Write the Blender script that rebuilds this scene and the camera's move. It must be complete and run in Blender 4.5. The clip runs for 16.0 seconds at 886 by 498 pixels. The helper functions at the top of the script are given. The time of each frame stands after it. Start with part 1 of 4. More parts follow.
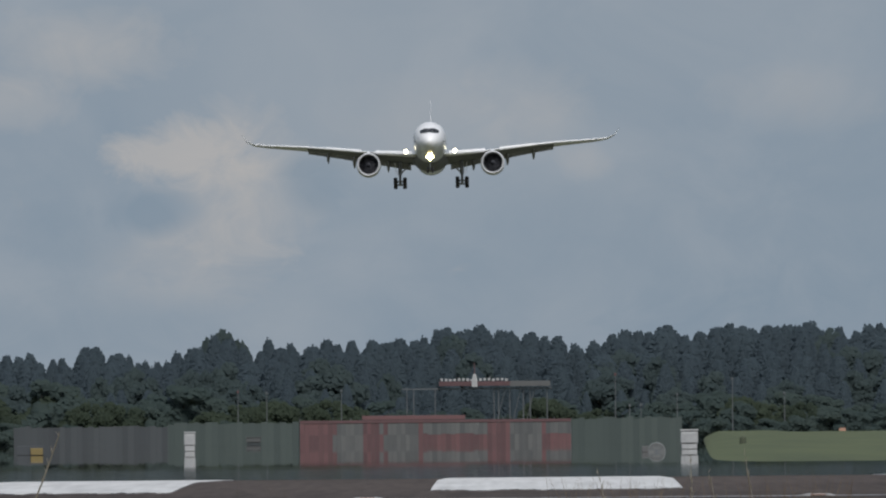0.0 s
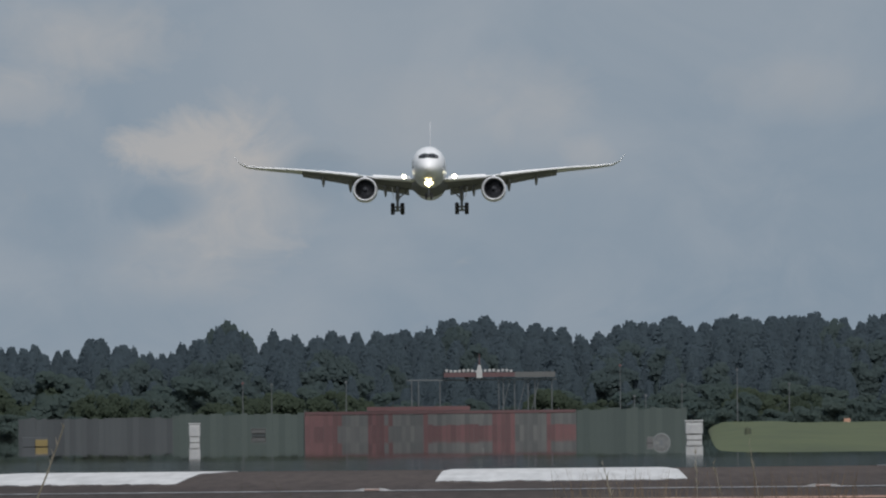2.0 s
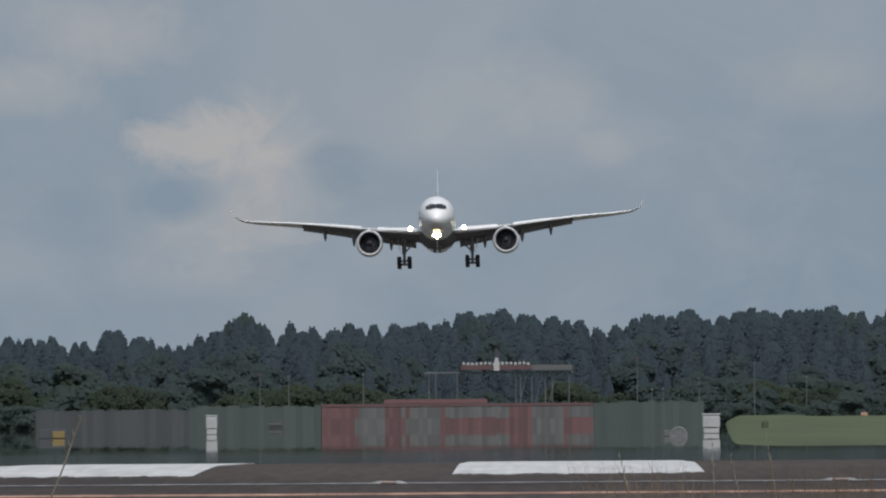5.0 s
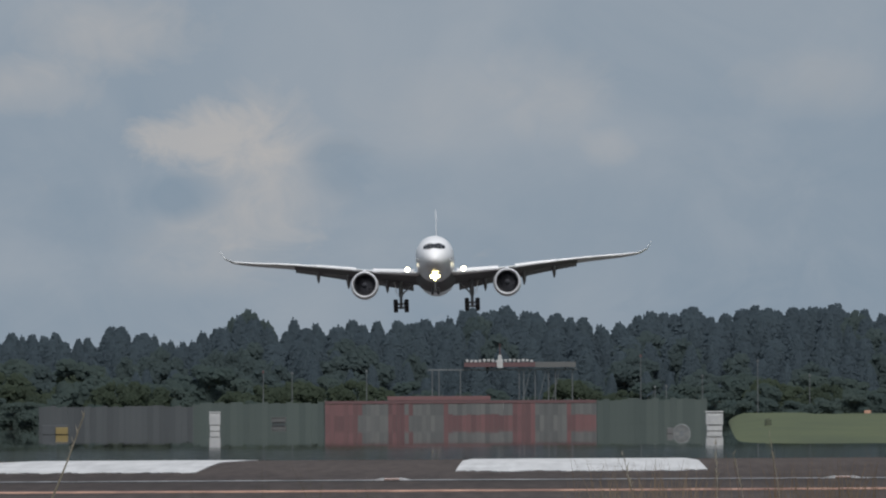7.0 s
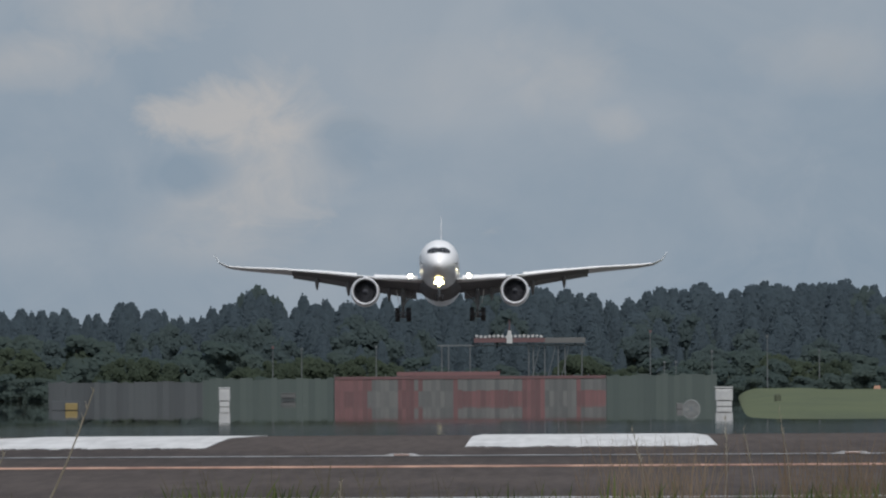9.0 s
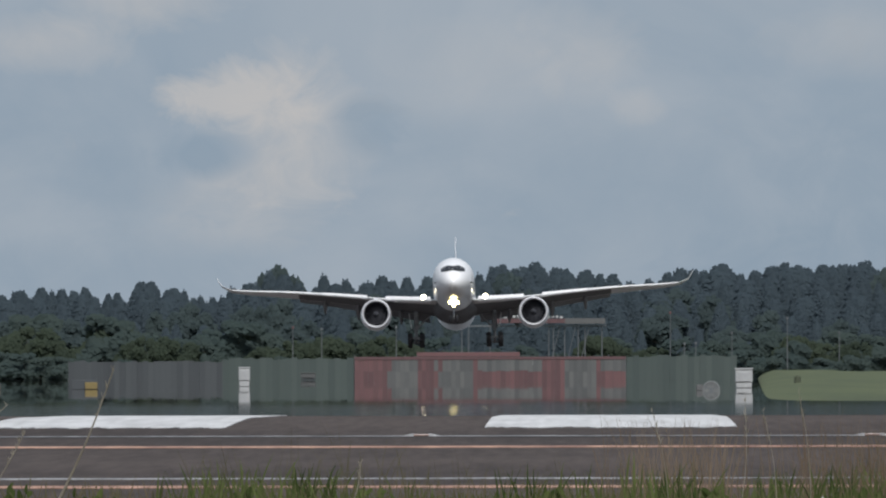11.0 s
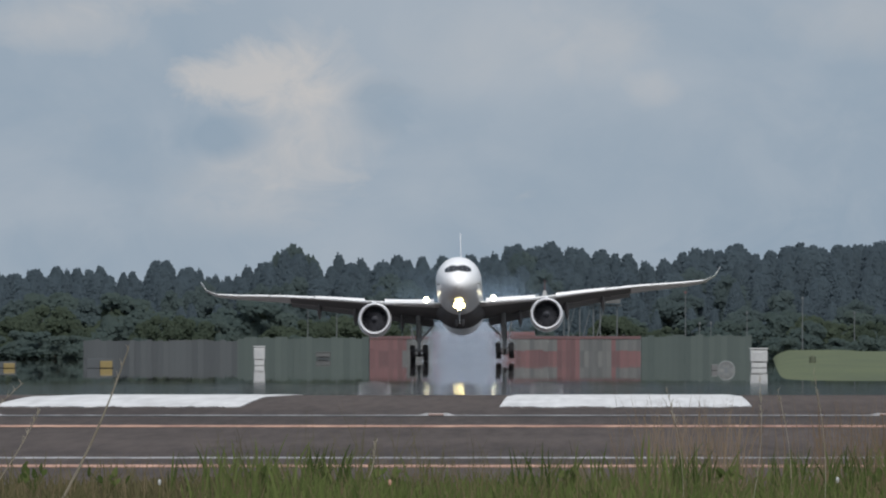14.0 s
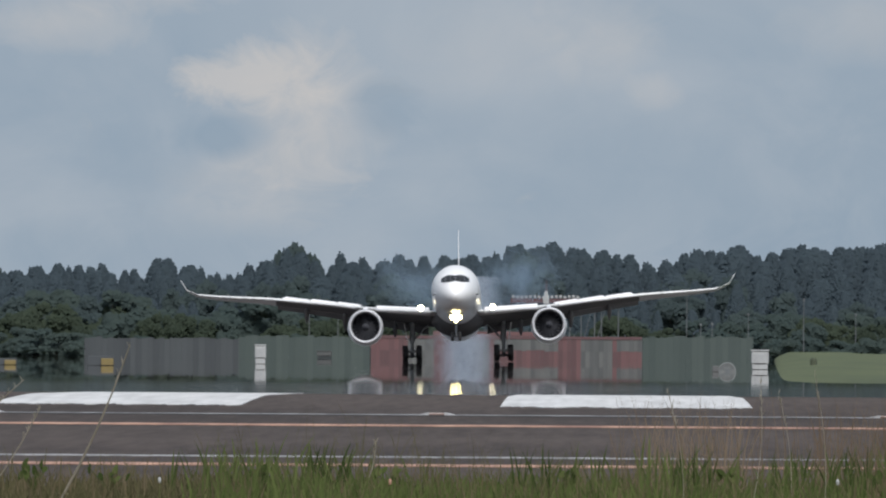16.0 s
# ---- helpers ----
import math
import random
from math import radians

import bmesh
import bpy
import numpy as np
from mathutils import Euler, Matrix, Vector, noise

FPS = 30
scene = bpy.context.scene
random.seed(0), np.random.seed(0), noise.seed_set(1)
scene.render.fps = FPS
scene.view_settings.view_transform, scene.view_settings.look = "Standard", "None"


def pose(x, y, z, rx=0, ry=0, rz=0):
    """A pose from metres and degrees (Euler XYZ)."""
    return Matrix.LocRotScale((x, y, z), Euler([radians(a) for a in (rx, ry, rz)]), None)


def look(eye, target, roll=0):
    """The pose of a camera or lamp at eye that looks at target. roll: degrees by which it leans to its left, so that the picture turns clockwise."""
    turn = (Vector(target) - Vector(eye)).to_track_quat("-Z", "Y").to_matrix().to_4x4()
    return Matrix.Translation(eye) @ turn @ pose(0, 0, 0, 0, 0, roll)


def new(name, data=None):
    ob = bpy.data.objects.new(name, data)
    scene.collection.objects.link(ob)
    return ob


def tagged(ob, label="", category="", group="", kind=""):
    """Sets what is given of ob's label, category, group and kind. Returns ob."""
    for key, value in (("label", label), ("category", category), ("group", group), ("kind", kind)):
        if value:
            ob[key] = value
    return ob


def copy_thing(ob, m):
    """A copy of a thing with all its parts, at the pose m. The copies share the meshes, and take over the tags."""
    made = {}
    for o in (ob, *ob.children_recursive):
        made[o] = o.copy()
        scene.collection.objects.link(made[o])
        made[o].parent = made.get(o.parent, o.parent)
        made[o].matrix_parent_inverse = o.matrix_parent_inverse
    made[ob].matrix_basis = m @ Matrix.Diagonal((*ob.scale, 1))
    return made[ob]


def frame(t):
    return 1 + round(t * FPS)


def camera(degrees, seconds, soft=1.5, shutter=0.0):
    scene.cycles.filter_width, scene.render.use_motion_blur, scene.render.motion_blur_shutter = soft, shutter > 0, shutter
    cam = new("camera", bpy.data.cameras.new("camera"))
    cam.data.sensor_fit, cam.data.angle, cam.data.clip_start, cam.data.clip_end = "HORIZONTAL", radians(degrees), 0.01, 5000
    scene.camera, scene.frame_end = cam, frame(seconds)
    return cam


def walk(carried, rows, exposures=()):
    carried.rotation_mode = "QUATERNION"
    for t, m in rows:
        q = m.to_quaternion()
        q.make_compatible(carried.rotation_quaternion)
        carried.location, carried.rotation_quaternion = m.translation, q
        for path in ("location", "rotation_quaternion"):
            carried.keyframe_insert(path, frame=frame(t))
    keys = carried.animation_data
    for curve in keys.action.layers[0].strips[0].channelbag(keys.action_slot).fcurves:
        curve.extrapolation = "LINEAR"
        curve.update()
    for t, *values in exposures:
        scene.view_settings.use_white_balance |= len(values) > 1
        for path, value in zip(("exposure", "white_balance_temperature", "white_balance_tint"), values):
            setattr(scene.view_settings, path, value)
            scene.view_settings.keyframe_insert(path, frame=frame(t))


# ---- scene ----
# The camera stands on a tripod behind a grassy bank, in line with the runway, and pans slightly.
EYE = (0.0, 0.0, 0.9)
cam = camera(2.495, 16.0, soft=2.15)
CAMERA_ROWS = (  # seconds, aim at 1 km: across, height, lean
    (0.0, -4.465, 10.153, -0.522),
    (0.5, -4.762, 10.265, -0.510),
    (1.0, -4.728, 10.010, -0.570),
    (1.5, -4.357, 9.663, -0.451),
    (2.0, -4.699, 9.718, -0.575),
    (2.5, -5.131, 10.006, -0.591),
    (3.0, -4.821, 9.976, -0.533),
    (3.5, -4.660, 9.662, -0.496),
    (4.0, -5.089, 9.269, -0.458),
    (6.5, -5.650, 9.537, -0.355),
    (7.0, -5.741, 9.219, -0.299),
    (7.5, -5.691, 9.221, -0.253),
    (8.0, -5.362, 8.849, -0.193),
    (8.5, -5.495, 8.392, -0.207),
    (9.0, -6.217, 8.024, -0.321),
    (11.5, -7.488, 6.820, -0.064),
    (12.0, -7.625, 6.592, -0.045),
    (12.5, -7.638, 6.548, -0.016),
    (13.0, -7.943, 6.338, -0.123),
    (13.5, -7.940, 6.039, 0.063),
    (14.0, -7.972, 6.050, 0.000),
    (14.5, -8.421, 6.104, 0.131),
    (15.0, -8.399, 6.144, 0.226),
    (15.5, -7.876, 6.274, 0.390),
    (16.0, -8.059, 6.031, 0.389),
)
walk(cam, [(t, look(EYE, (ax, 1000.0, az), lean)) for t, ax, az, lean in CAMERA_ROWS], exposures=[(0.0, -0.08), (4.0, -0.08), (8.0, 0.0), (9.5, 0.06), (11.5, 0.2), (13.0, 0.24), (16.0, 0.27)])

# ---- light ----
world = bpy.data.worlds.new("overcast_sky")
scene.world = world
world.use_nodes = True
wn = world.node_tree.nodes
wl = world.node_tree.links
sky = wn.new("ShaderNodeTexSky")
sky.sky_type, sky.sun_disc = "NISHITA", False
sky.sun_elevation, sky.sun_rotation = radians(46), radians(169)
sky.air_density, sky.dust_density, sky.ozone_density = 1.0, 3.0, 1.0
grey = wn.new("ShaderNodeMixRGB")
grey.inputs[0].default_value = 0.7
grey.inputs[2].default_value = (5.5, 6.2, 7.2, 1)
wl.new(sky.outputs[0], grey.inputs[1])
wl.new(grey.outputs[0], wn["Background"].inputs[0])
wn["Background"].inputs[1].default_value = 0.075

sun = new("sun", bpy.data.lights.new("sun", "SUN"))
sun.data.energy, sun.data.angle, sun.data.color = 2.9, radians(24), (1.0, 0.98, 0.95)
sun.matrix_world = look((180, -900, 950), (0, 0, 0))


# ---- materials ----
class Mat:
    """A node material under construction."""

    def __init__(self, name):
        self.m = bpy.data.materials.new(name)
        self.m.use_nodes = True
        self.n, self.l = self.m.node_tree.nodes, self.m.node_tree.links
        self.b = self.n["Principled BSDF"]
        self.out = self.n["Material Output"]

    def node(self, kind, **values):
        nd = self.n.new(kind)
        for k, v in values.items():
            nd.inputs[k].default_value = v
        return nd

    def coords(self, sx=1, sy=1, sz=1, which="Object"):
        c, mp = self.n.new("ShaderNodeTexCoord"), self.n.new("ShaderNodeMapping")
        mp.inputs["Scale"].default_value = (sx, sy, sz)
        self.l.new(c.outputs[which], mp.inputs[0])
        return mp.outputs[0]

    def noise(self, scale, detail=4, vec=None, rough=0.6, distortion=0.0):
        nd = self.node("ShaderNodeTexNoise", Scale=scale, Detail=detail, Roughness=rough, Distortion=distortion)
        self.l.new(vec if vec is not None else self.coords(), nd.inputs["Vector"])
        return nd.outputs[0]

    def ramp(self, value, stops):
        nd = self.n.new("ShaderNodeValToRGB")
        while len(nd.color_ramp.elements) < len(stops):
            nd.color_ramp.elements.new(0.5)
        for e, (p, c) in zip(nd.color_ramp.elements, stops):
            e.position, e.color = p, (*c, 1) if len(c) == 3 else c
        self.l.new(value, nd.inputs[0])
        return nd.outputs[0]

    def mix(self, fac, a, b, blend="MIX"):
        nd = self.n.new("ShaderNodeMixRGB")
        nd.blend_type = blend
        for s, v in zip(nd.inputs, (fac, a, b)):
            if isinstance(v, (int, float)):
                s.default_value = v
            elif isinstance(v, tuple):
                s.default_value = (*v, 1)
            else:
                self.l.new(v, s)
        return nd.outputs[0]

    def math(self, op, a, b=0.0, clamp=False):
        nd = self.n.new("ShaderNodeMath")
        nd.operation, nd.use_clamp = op, clamp
        for s, v in zip(nd.inputs, (a, b)):
            if isinstance(v, (int, float)):
                s.default_value = v
            else:
                self.l.new(v, s)
        return nd.outputs[0]

    def set(self, **values):
        for k, v in values.items():
            s = self.b.inputs[k.replace("_", " ")]
            if isinstance(v, (int, float)):
                s.default_value = v
            elif isinstance(v, tuple):
                s.default_value = (*v, 1)
            else:
                self.l.new(v, s)
        return self


def worn(name, a, b, scale=2.0, rough=0.6, metal=0.0, fine=14.0, gloss=0.5):
    """A surface that varies between two colours, at two scales."""
    k = Mat(name)
    big, small = k.noise(scale, 4), k.noise(scale * fine, 3)
    both = k.math("ADD", k.math("MULTIPLY", big, 0.65), k.math("MULTIPLY", small, 0.35))
    k.set(Base_Color=k.ramp(both, ((0.32, a), (0.68, b))), Roughness=rough, Metallic=metal, Specular_IOR_Level=gloss)
    return k.m


def glow(name, colour, strength):
    k = Mat(name)
    k.set(Base_Color=(0.8, 0.8, 0.8), Emission_Color=colour, Emission_Strength=strength, Roughness=0.2)
    return k.m


def asphalt_material():
    k = Mat("runway_asphalt")
    v = k.coords()
    grain, patch = k.noise(60, 5, v), k.noise(0.12, 5, k.coords(1, 0.35, 1))
    fine = k.noise(11, 4, k.coords(1, 0.03, 1))
    both = k.math("ADD", k.math("MULTIPLY", grain, 0.3), k.math("ADD", k.math("MULTIPLY", patch, 0.4), k.math("MULTIPLY", fine, 0.3)))
    colour = k.ramp(both, ((0.43, (0.038, 0.03, 0.027)), (0.58, (0.083, 0.066, 0.059))))
    # beyond the crest a mirror-smooth finish is added to stand for the mirage
    sep = k.n.new("ShaderNodeSeparateXYZ")
    k.l.new(v, sep.inputs[0])
    mirage_fac = k.math("MULTIPLY", k.math("SUBTRACT", sep.outputs[1], 300.0), 1 / 30.0, clamp=True)
    mirage_far = k.math("MULTIPLY", k.math("SUBTRACT", sep.outputs[1], 560.0), 1 / 140.0, clamp=True)
    rough = k.math("SUBTRACT", k.math("SUBTRACT", 0.85, k.math("MULTIPLY", mirage_fac, 0.826)), k.math("MULTIPLY", mirage_far, 0.0175))
    k.set(Base_Color=colour, Roughness=rough, Specular_IOR_Level=k.math("ADD", 0.15, k.math("MULTIPLY", mirage_fac, 0.35)))
    return k.m


def turf_material():
    k = Mat("airfield_turf")
    v = k.coords()
    a, b = k.noise(0.06, 5, v), k.noise(3.5, 4, v)
    both = k.math("ADD", k.math("MULTIPLY", a, 0.5), k.math("MULTIPLY", b, 0.5))
    sep = k.n.new("ShaderNodeSeparateXYZ")
    k.l.new(v, sep.inputs[0])
    # far turf gets an added mirror coat that continues the mirage
    mirage_fac = k.math("MULTIPLY", k.math("SUBTRACT", sep.outputs[1], 400.0), 1 / 200.0, clamp=True)
    k.set(Base_Color=k.ramp(both, ((0.3, (0.05, 0.062, 0.022)), (0.7, (0.12, 0.115, 0.045)))), Roughness=0.9, Coat_Weight=mirage_fac, Coat_Roughness=0.006)
    return k.m


def leaf_material(name, a, b):
    """Thin leaves: they scatter light on both sides."""
    k = Mat(name)
    oi = k.n.new("ShaderNodeObjectInfo")
    geo = k.n.new("ShaderNodeNewGeometry")
    r = k.math("ADD", k.math("MULTIPLY", oi.outputs["Random"], 0.6), k.math("MULTIPLY", geo.outputs["Random Per Island"], 0.4))
    colour = k.ramp(r, ((0.1, a), (0.9, b)))
    df, tl, mx = k.n.new("ShaderNodeBsdfDiffuse"), k.n.new("ShaderNodeBsdfTranslucent"), k.n.new("ShaderNodeMixShader")
    k.l.new(colour, df.inputs[0])
    k.l.new(colour, tl.inputs[0])
    mx.inputs[0].default_value = 0.5
    k.l.new(df.outputs[0], mx.inputs[1])
    k.l.new(tl.outputs[0], mx.inputs[2])
    k.l.new(mx.outputs[0], k.out.inputs[0])
    return k.m


def panelled(name, a, b, rough=0.8):
    """Weathered sheets, each a little different, with rain streaks."""
    k = Mat(name)
    oi = k.n.new("ShaderNodeObjectInfo")
    streak = k.noise(1.3, 4, k.coords(1, 1, 0.12))
    r = k.math("ADD", k.math("MULTIPLY", oi.outputs["Random"], 0.55), k.math("MULTIPLY", streak, 0.45))
    k.set(Base_Color=k.ramp(r, ((0.2, a), (0.8, b))), Roughness=rough)
    return k.m


def aircraft_paint():
    k = Mat("white_aircraft_paint")
    n1, n2 = k.noise(0.5, 4, k.coords(1, 0.15, 1)), k.noise(7, 3)
    both = k.math("ADD", k.math("MULTIPLY", n1, 0.6), k.math("MULTIPLY", n2, 0.4))
    k.set(Base_Color=k.ramp(both, ((0.3, (0.74, 0.75, 0.77)), (0.65, (0.83, 0.83, 0.84)))), Roughness=0.3, Coat_Weight=0.3, Coat_Roughness=0.12)
    return k.m


def cloud_material():
    """Layered overcast: a dim blue-grey sheet with lighter, warmer banks."""
    k = Mat("overcast_backdrop")
    v = k.coords()
    soft = k.noise(0.016, 5, k.coords(1, 1, 1.5), 0.55, 0.6)
    edge = k.noise(0.06, 8, k.coords(1, 1, 1.25), 0.62, 0.8)

    def bank(cx, cz, rx, rz, low, high):
        """A cloud bank round (cx, cz), with a torn edge."""
        mp = k.n.new("ShaderNodeMapping")
        mp.vector_type = "TEXTURE"
        mp.inputs["Location"].default_value = (cx, 0, cz)
        mp.inputs["Scale"].default_value = (rx, 1e4, rz)
        k.l.new(v, mp.inputs[0])
        gr = k.n.new("ShaderNodeTexGradient")
        gr.gradient_type = "SPHERICAL"
        k.l.new(mp.outputs[0], gr.inputs[0])
        s = k.math("ADD", gr.outputs["Fac"], k.math("MULTIPLY", k.math("SUBTRACT", edge, 0.5), 0.75))
        return k.ramp(s, ((low, (0, 0, 0)), (high, (1, 1, 1))))

    base = k.ramp(soft, ((0.3, (0.246, 0.309, 0.379)), (0.72, (0.32, 0.365, 0.417))))
    warm, dark = (0.455, 0.445, 0.44), (0.225, 0.292, 0.365)
    out = base
    for cx, cz, rx, rz, lo, hi, amount, tint in (
        (10, 46, 90, 30, 0.1, 0.9, 0.7, dark), (70, 52, 46, 40, 0.15, 0.8, 0.75, dark), (-140, 60, 40, 14, 0.2, 0.8, 0.35, dark),
        (-130, 80, 30, 11, 0.1, 0.65, 0.5, warm), (-108, 92, 34, 15, 0.1, 0.65, 0.6, warm), (-84, 67, 36, 15, 0.2, 0.46, 0.78, warm), (-70, 58, 32, 36, 0.2, 0.6, 0.7, warm),
        (-80, 42, 36, 22, 0.15, 0.65, 0.55, warm), (-96, 33, 22, 9, 0.2, 0.8, 0.2, warm), (-93, 53, 24, 10, 0.2, 0.5, 0.85, dark), (-54, 60, 18, 15, 0.25, 0.55, 0.75, dark), (-112, 46, 26, 16, 0.2, 0.7, 0.5, dark),
        (0, 78, 26, 20, 0.15, 0.7, 0.45, warm), (11, 65, 12, 9, 0.2, 0.6, 0.45, warm), (-30, 74, 40, 20, 0.15, 0.8, 0.3, warm), (64, 80, 36, 14, 0.15, 0.8, 0.35, warm), (56, 26, 62, 20, 0.1, 0.6, 0.8, dark), (-115, 24, 66, 17, 0.1, 0.6, 0.65, dark),
    ):
        m = bank(cx, cz, rx, rz, lo, hi)
        out = k.mix(k.math("MULTIPLY", m, amount), out, tint)
    em = k.node("ShaderNodeEmission", Strength=1.0)
    k.l.new(out, em.inputs[0])
    k.l.new(em.outputs[0], k.out.inputs[0])
    return k.m


ASPHALT, TURF, CLOUD = asphalt_material(), turf_material(), cloud_material()
def road_paint(name, a, b):
    """Painted asphalt, scuffed along the runway."""
    k = Mat(name)
    scuff, spot = k.noise(9, 4, k.coords(1, 0.02, 1)), k.noise(2.0, 5, k.coords(1, 0.2, 1))
    both = k.math("ADD", k.math("MULTIPLY", scuff, 0.6), k.math("MULTIPLY", spot, 0.4))
    k.set(Base_Color=k.ramp(both, ((0.34, a), (0.6, b))), Roughness=0.7)
    return k.m


WHITE_LINE = road_paint("white_runway_paint", (0.42, 0.42, 0.42), (0.6, 0.6, 0.6))
ORANGE_LINE = road_paint("faded_orange_paint", (0.2, 0.1, 0.07), (0.46, 0.27, 0.19))
GREY_LINE = road_paint("worn_pale_paint", (0.06, 0.06, 0.06), (0.34, 0.34, 0.35))
PRISM = worn("dull_prism_glass", (0.16, 0.11, 0.1), (0.24, 0.17, 0.15), 6.0, 0.3)
TAR = worn("tar_joint", (0.012, 0.012, 0.012), (0.03, 0.028, 0.026), 4.0, 0.6)
PAINT = aircraft_paint()
WING_GREY = worn("light_grey_wing_paint", (0.6, 0.61, 0.63), (0.72, 0.73, 0.74), 0.6, 0.35)
FLAP_GREY = worn("grey_flap_paint", (0.2, 0.205, 0.22), (0.27, 0.275, 0.29), 0.8, 0.9, gloss=0.1)
WING_WHITE = worn("pale_wing_paint", (0.7, 0.71, 0.72), (0.8, 0.81, 0.82), 0.6, 0.45)
# dark grey that paints in the shade under inner wing and belly
UNDER_SHADED = worn("shaded_underside_paint", (0.16, 0.165, 0.18), (0.22, 0.225, 0.24), 0.8, 0.9, gloss=0.1)
SLAT = worn("white_slat_paint", (0.7, 0.71, 0.73), (0.8, 0.8, 0.81), 0.8, 0.6)
LIP = worn("brushed_inlet_lip", (0.44, 0.45, 0.48), (0.56, 0.57, 0.6), 3.0, 0.45, 0.3)
DARK = worn("dark_inlet_lining", (0.04, 0.042, 0.05), (0.06, 0.063, 0.073), 2.0, 0.55)
FAN = worn("titanium_fan", (0.03, 0.032, 0.041), (0.04, 0.043, 0.053), 3.0, 0.8)
RUBBER = worn("tyre_rubber", (0.022, 0.022, 0.025), (0.042, 0.042, 0.046), 4.0, 0.85)
STEEL = worn("painted_gear_steel", (0.16, 0.17, 0.18), (0.3, 0.31, 0.32), 2.0, 0.45, 0.4)
BLACK_GLASS = worn("black_cockpit_glass", (0.008, 0.009, 0.011), (0.014, 0.015, 0.018), 2.0, 0.12)
LAMP_WHITE = glow("landing_lamp_glow", (1.0, 0.9, 0.6), 14.0)
LAMP_WARM = glow("nose_lamp_glow", (1.0, 0.82, 0.36), 18.0)
BARK = worn("bark", (0.05, 0.04, 0.03), (0.12, 0.1, 0.08), 1.5, 0.9)
# conifer, broadleaf and shrub colours are blue-grey: distance haze put into the leaves
CEDAR_HAZED = leaf_material("hazed_cedar_needles", (0.072, 0.097, 0.117), (0.08, 0.108, 0.127))
BROAD_HAZED = leaf_material("hazed_broad_leaves", (0.066, 0.09, 0.095), (0.076, 0.102, 0.102))
SHRUB_HAZED = leaf_material("hazed_shrub_leaves", (0.062, 0.087, 0.086), (0.075, 0.1, 0.092))
BUSH = leaf_material("olive_bush_leaves", (0.054, 0.072, 0.056), (0.068, 0.088, 0.062))
BLADE = leaf_material("grass_blades", (0.04, 0.06, 0.02), (0.14, 0.17, 0.062))
OLIVE = leaf_material("olive_grass", (0.06, 0.062, 0.03), (0.14, 0.125, 0.07))
PALE_STRAW = leaf_material("pale_straw", (0.28, 0.25, 0.2), (0.4, 0.37, 0.31))
STRAW = leaf_material("dry_grass", (0.13, 0.1, 0.06), (0.22, 0.18, 0.12))
RUSSET = leaf_material("russet_stalks", (0.15, 0.108, 0.076), (0.25, 0.19, 0.14))
# this red is dulled towards grey, with distance haze mixed into the paint
RED = panelled("hazed_red_paint", (0.08, 0.045, 0.05), (0.125, 0.064, 0.068))
PALE = panelled("weathered_grey_panel", (0.068, 0.072, 0.076), (0.105, 0.108, 0.11))
WALL_GREY = panelled("grey_green_fence", (0.038, 0.044, 0.051), (0.056, 0.064, 0.071))
WALL_GREEN = panelled("green_fence", (0.042, 0.058, 0.057), (0.057, 0.075, 0.072))
WHITE = worn("white_cabinet_paint", (0.26, 0.27, 0.28), (0.4, 0.41, 0.415), 0.8, 0.5)
DISH_GREY = worn("weathered_dish_paint", (0.08, 0.09, 0.095), (0.2, 0.21, 0.21), 2.5, 0.6)
OLIVE_POST = worn("weathered_post", (0.04, 0.05, 0.03), (0.07, 0.08, 0.05), 0.8, 0.8)
YELLOW = worn("yellow_sign_paint", (0.13, 0.1, 0.04), (0.22, 0.165, 0.055), 0.8, 0.6)
GALV = worn("galvanised_steel", (0.08, 0.09, 0.1), (0.125, 0.138, 0.148), 0.8, 0.6, 0.2)
HAZE = worn("blue_tyre_smoke", (0.22, 0.33, 0.46), (0.3, 0.41, 0.52), 0.3, 1.0)
SMOKE = worn("tyre_smoke", (0.34, 0.4, 0.49), (0.41, 0.47, 0.56), 0.3, 1.0)


# ---- mesh helpers ----
def part(name, bm, material, parent=None, label="", smooth=False):
    """Links a bmesh as one mesh object, under a thing or a part."""
    me = bpy.data.meshes.new(name)
    bmesh.ops.recalc_face_normals(bm, faces=bm.faces)
    bm.to_mesh(me)
    bm.free()
    if smooth:
        me.polygons.foreach_set("use_smooth", [True] * len(me.polygons))
    me.materials.append(material)
    ob = new(name, me)
    ob.parent = parent
    return tagged(ob, label) if label else ob


def thing(name, label, category, group="", m=None):
    ob = tagged(new(name), label, category, group)
    ob.matrix_basis = m or Matrix()
    return ob


def box(bm, cx, cy, cz, sx, sy, sz, bevel=0.0, turn=None):
    made = bmesh.ops.create_cube(bm, size=1.0)["verts"]
    m = Matrix.Translation((cx, cy, cz)) @ (turn or Matrix()) @ Matrix.Diagonal((sx, sy, sz, 1))
    bmesh.ops.transform(bm, matrix=m, verts=made)
    if bevel:
        edges = list({e for v in made for e in v.link_edges})
        bmesh.ops.bevel(bm, geom=edges, offset=bevel, segments=2, affect="EDGES", profile=0.5)
    return bm


def boxed(*a, **k):
    return box(bmesh.new(), *a, **k)


def tube(bm, p, q, r0, r1=None, sides=12):
    """A tapered rod from p to q."""
    p, q = Vector(p), Vector(q)
    d = q - p
    m = Matrix.Translation((p + q) / 2) @ d.to_track_quat("Z", "Y").to_matrix().to_4x4()
    bmesh.ops.create_cone(bm, cap_ends=True, segments=sides, radius1=r0, radius2=r0 if r1 is None else r1, depth=d.length, matrix=m)
    return bm


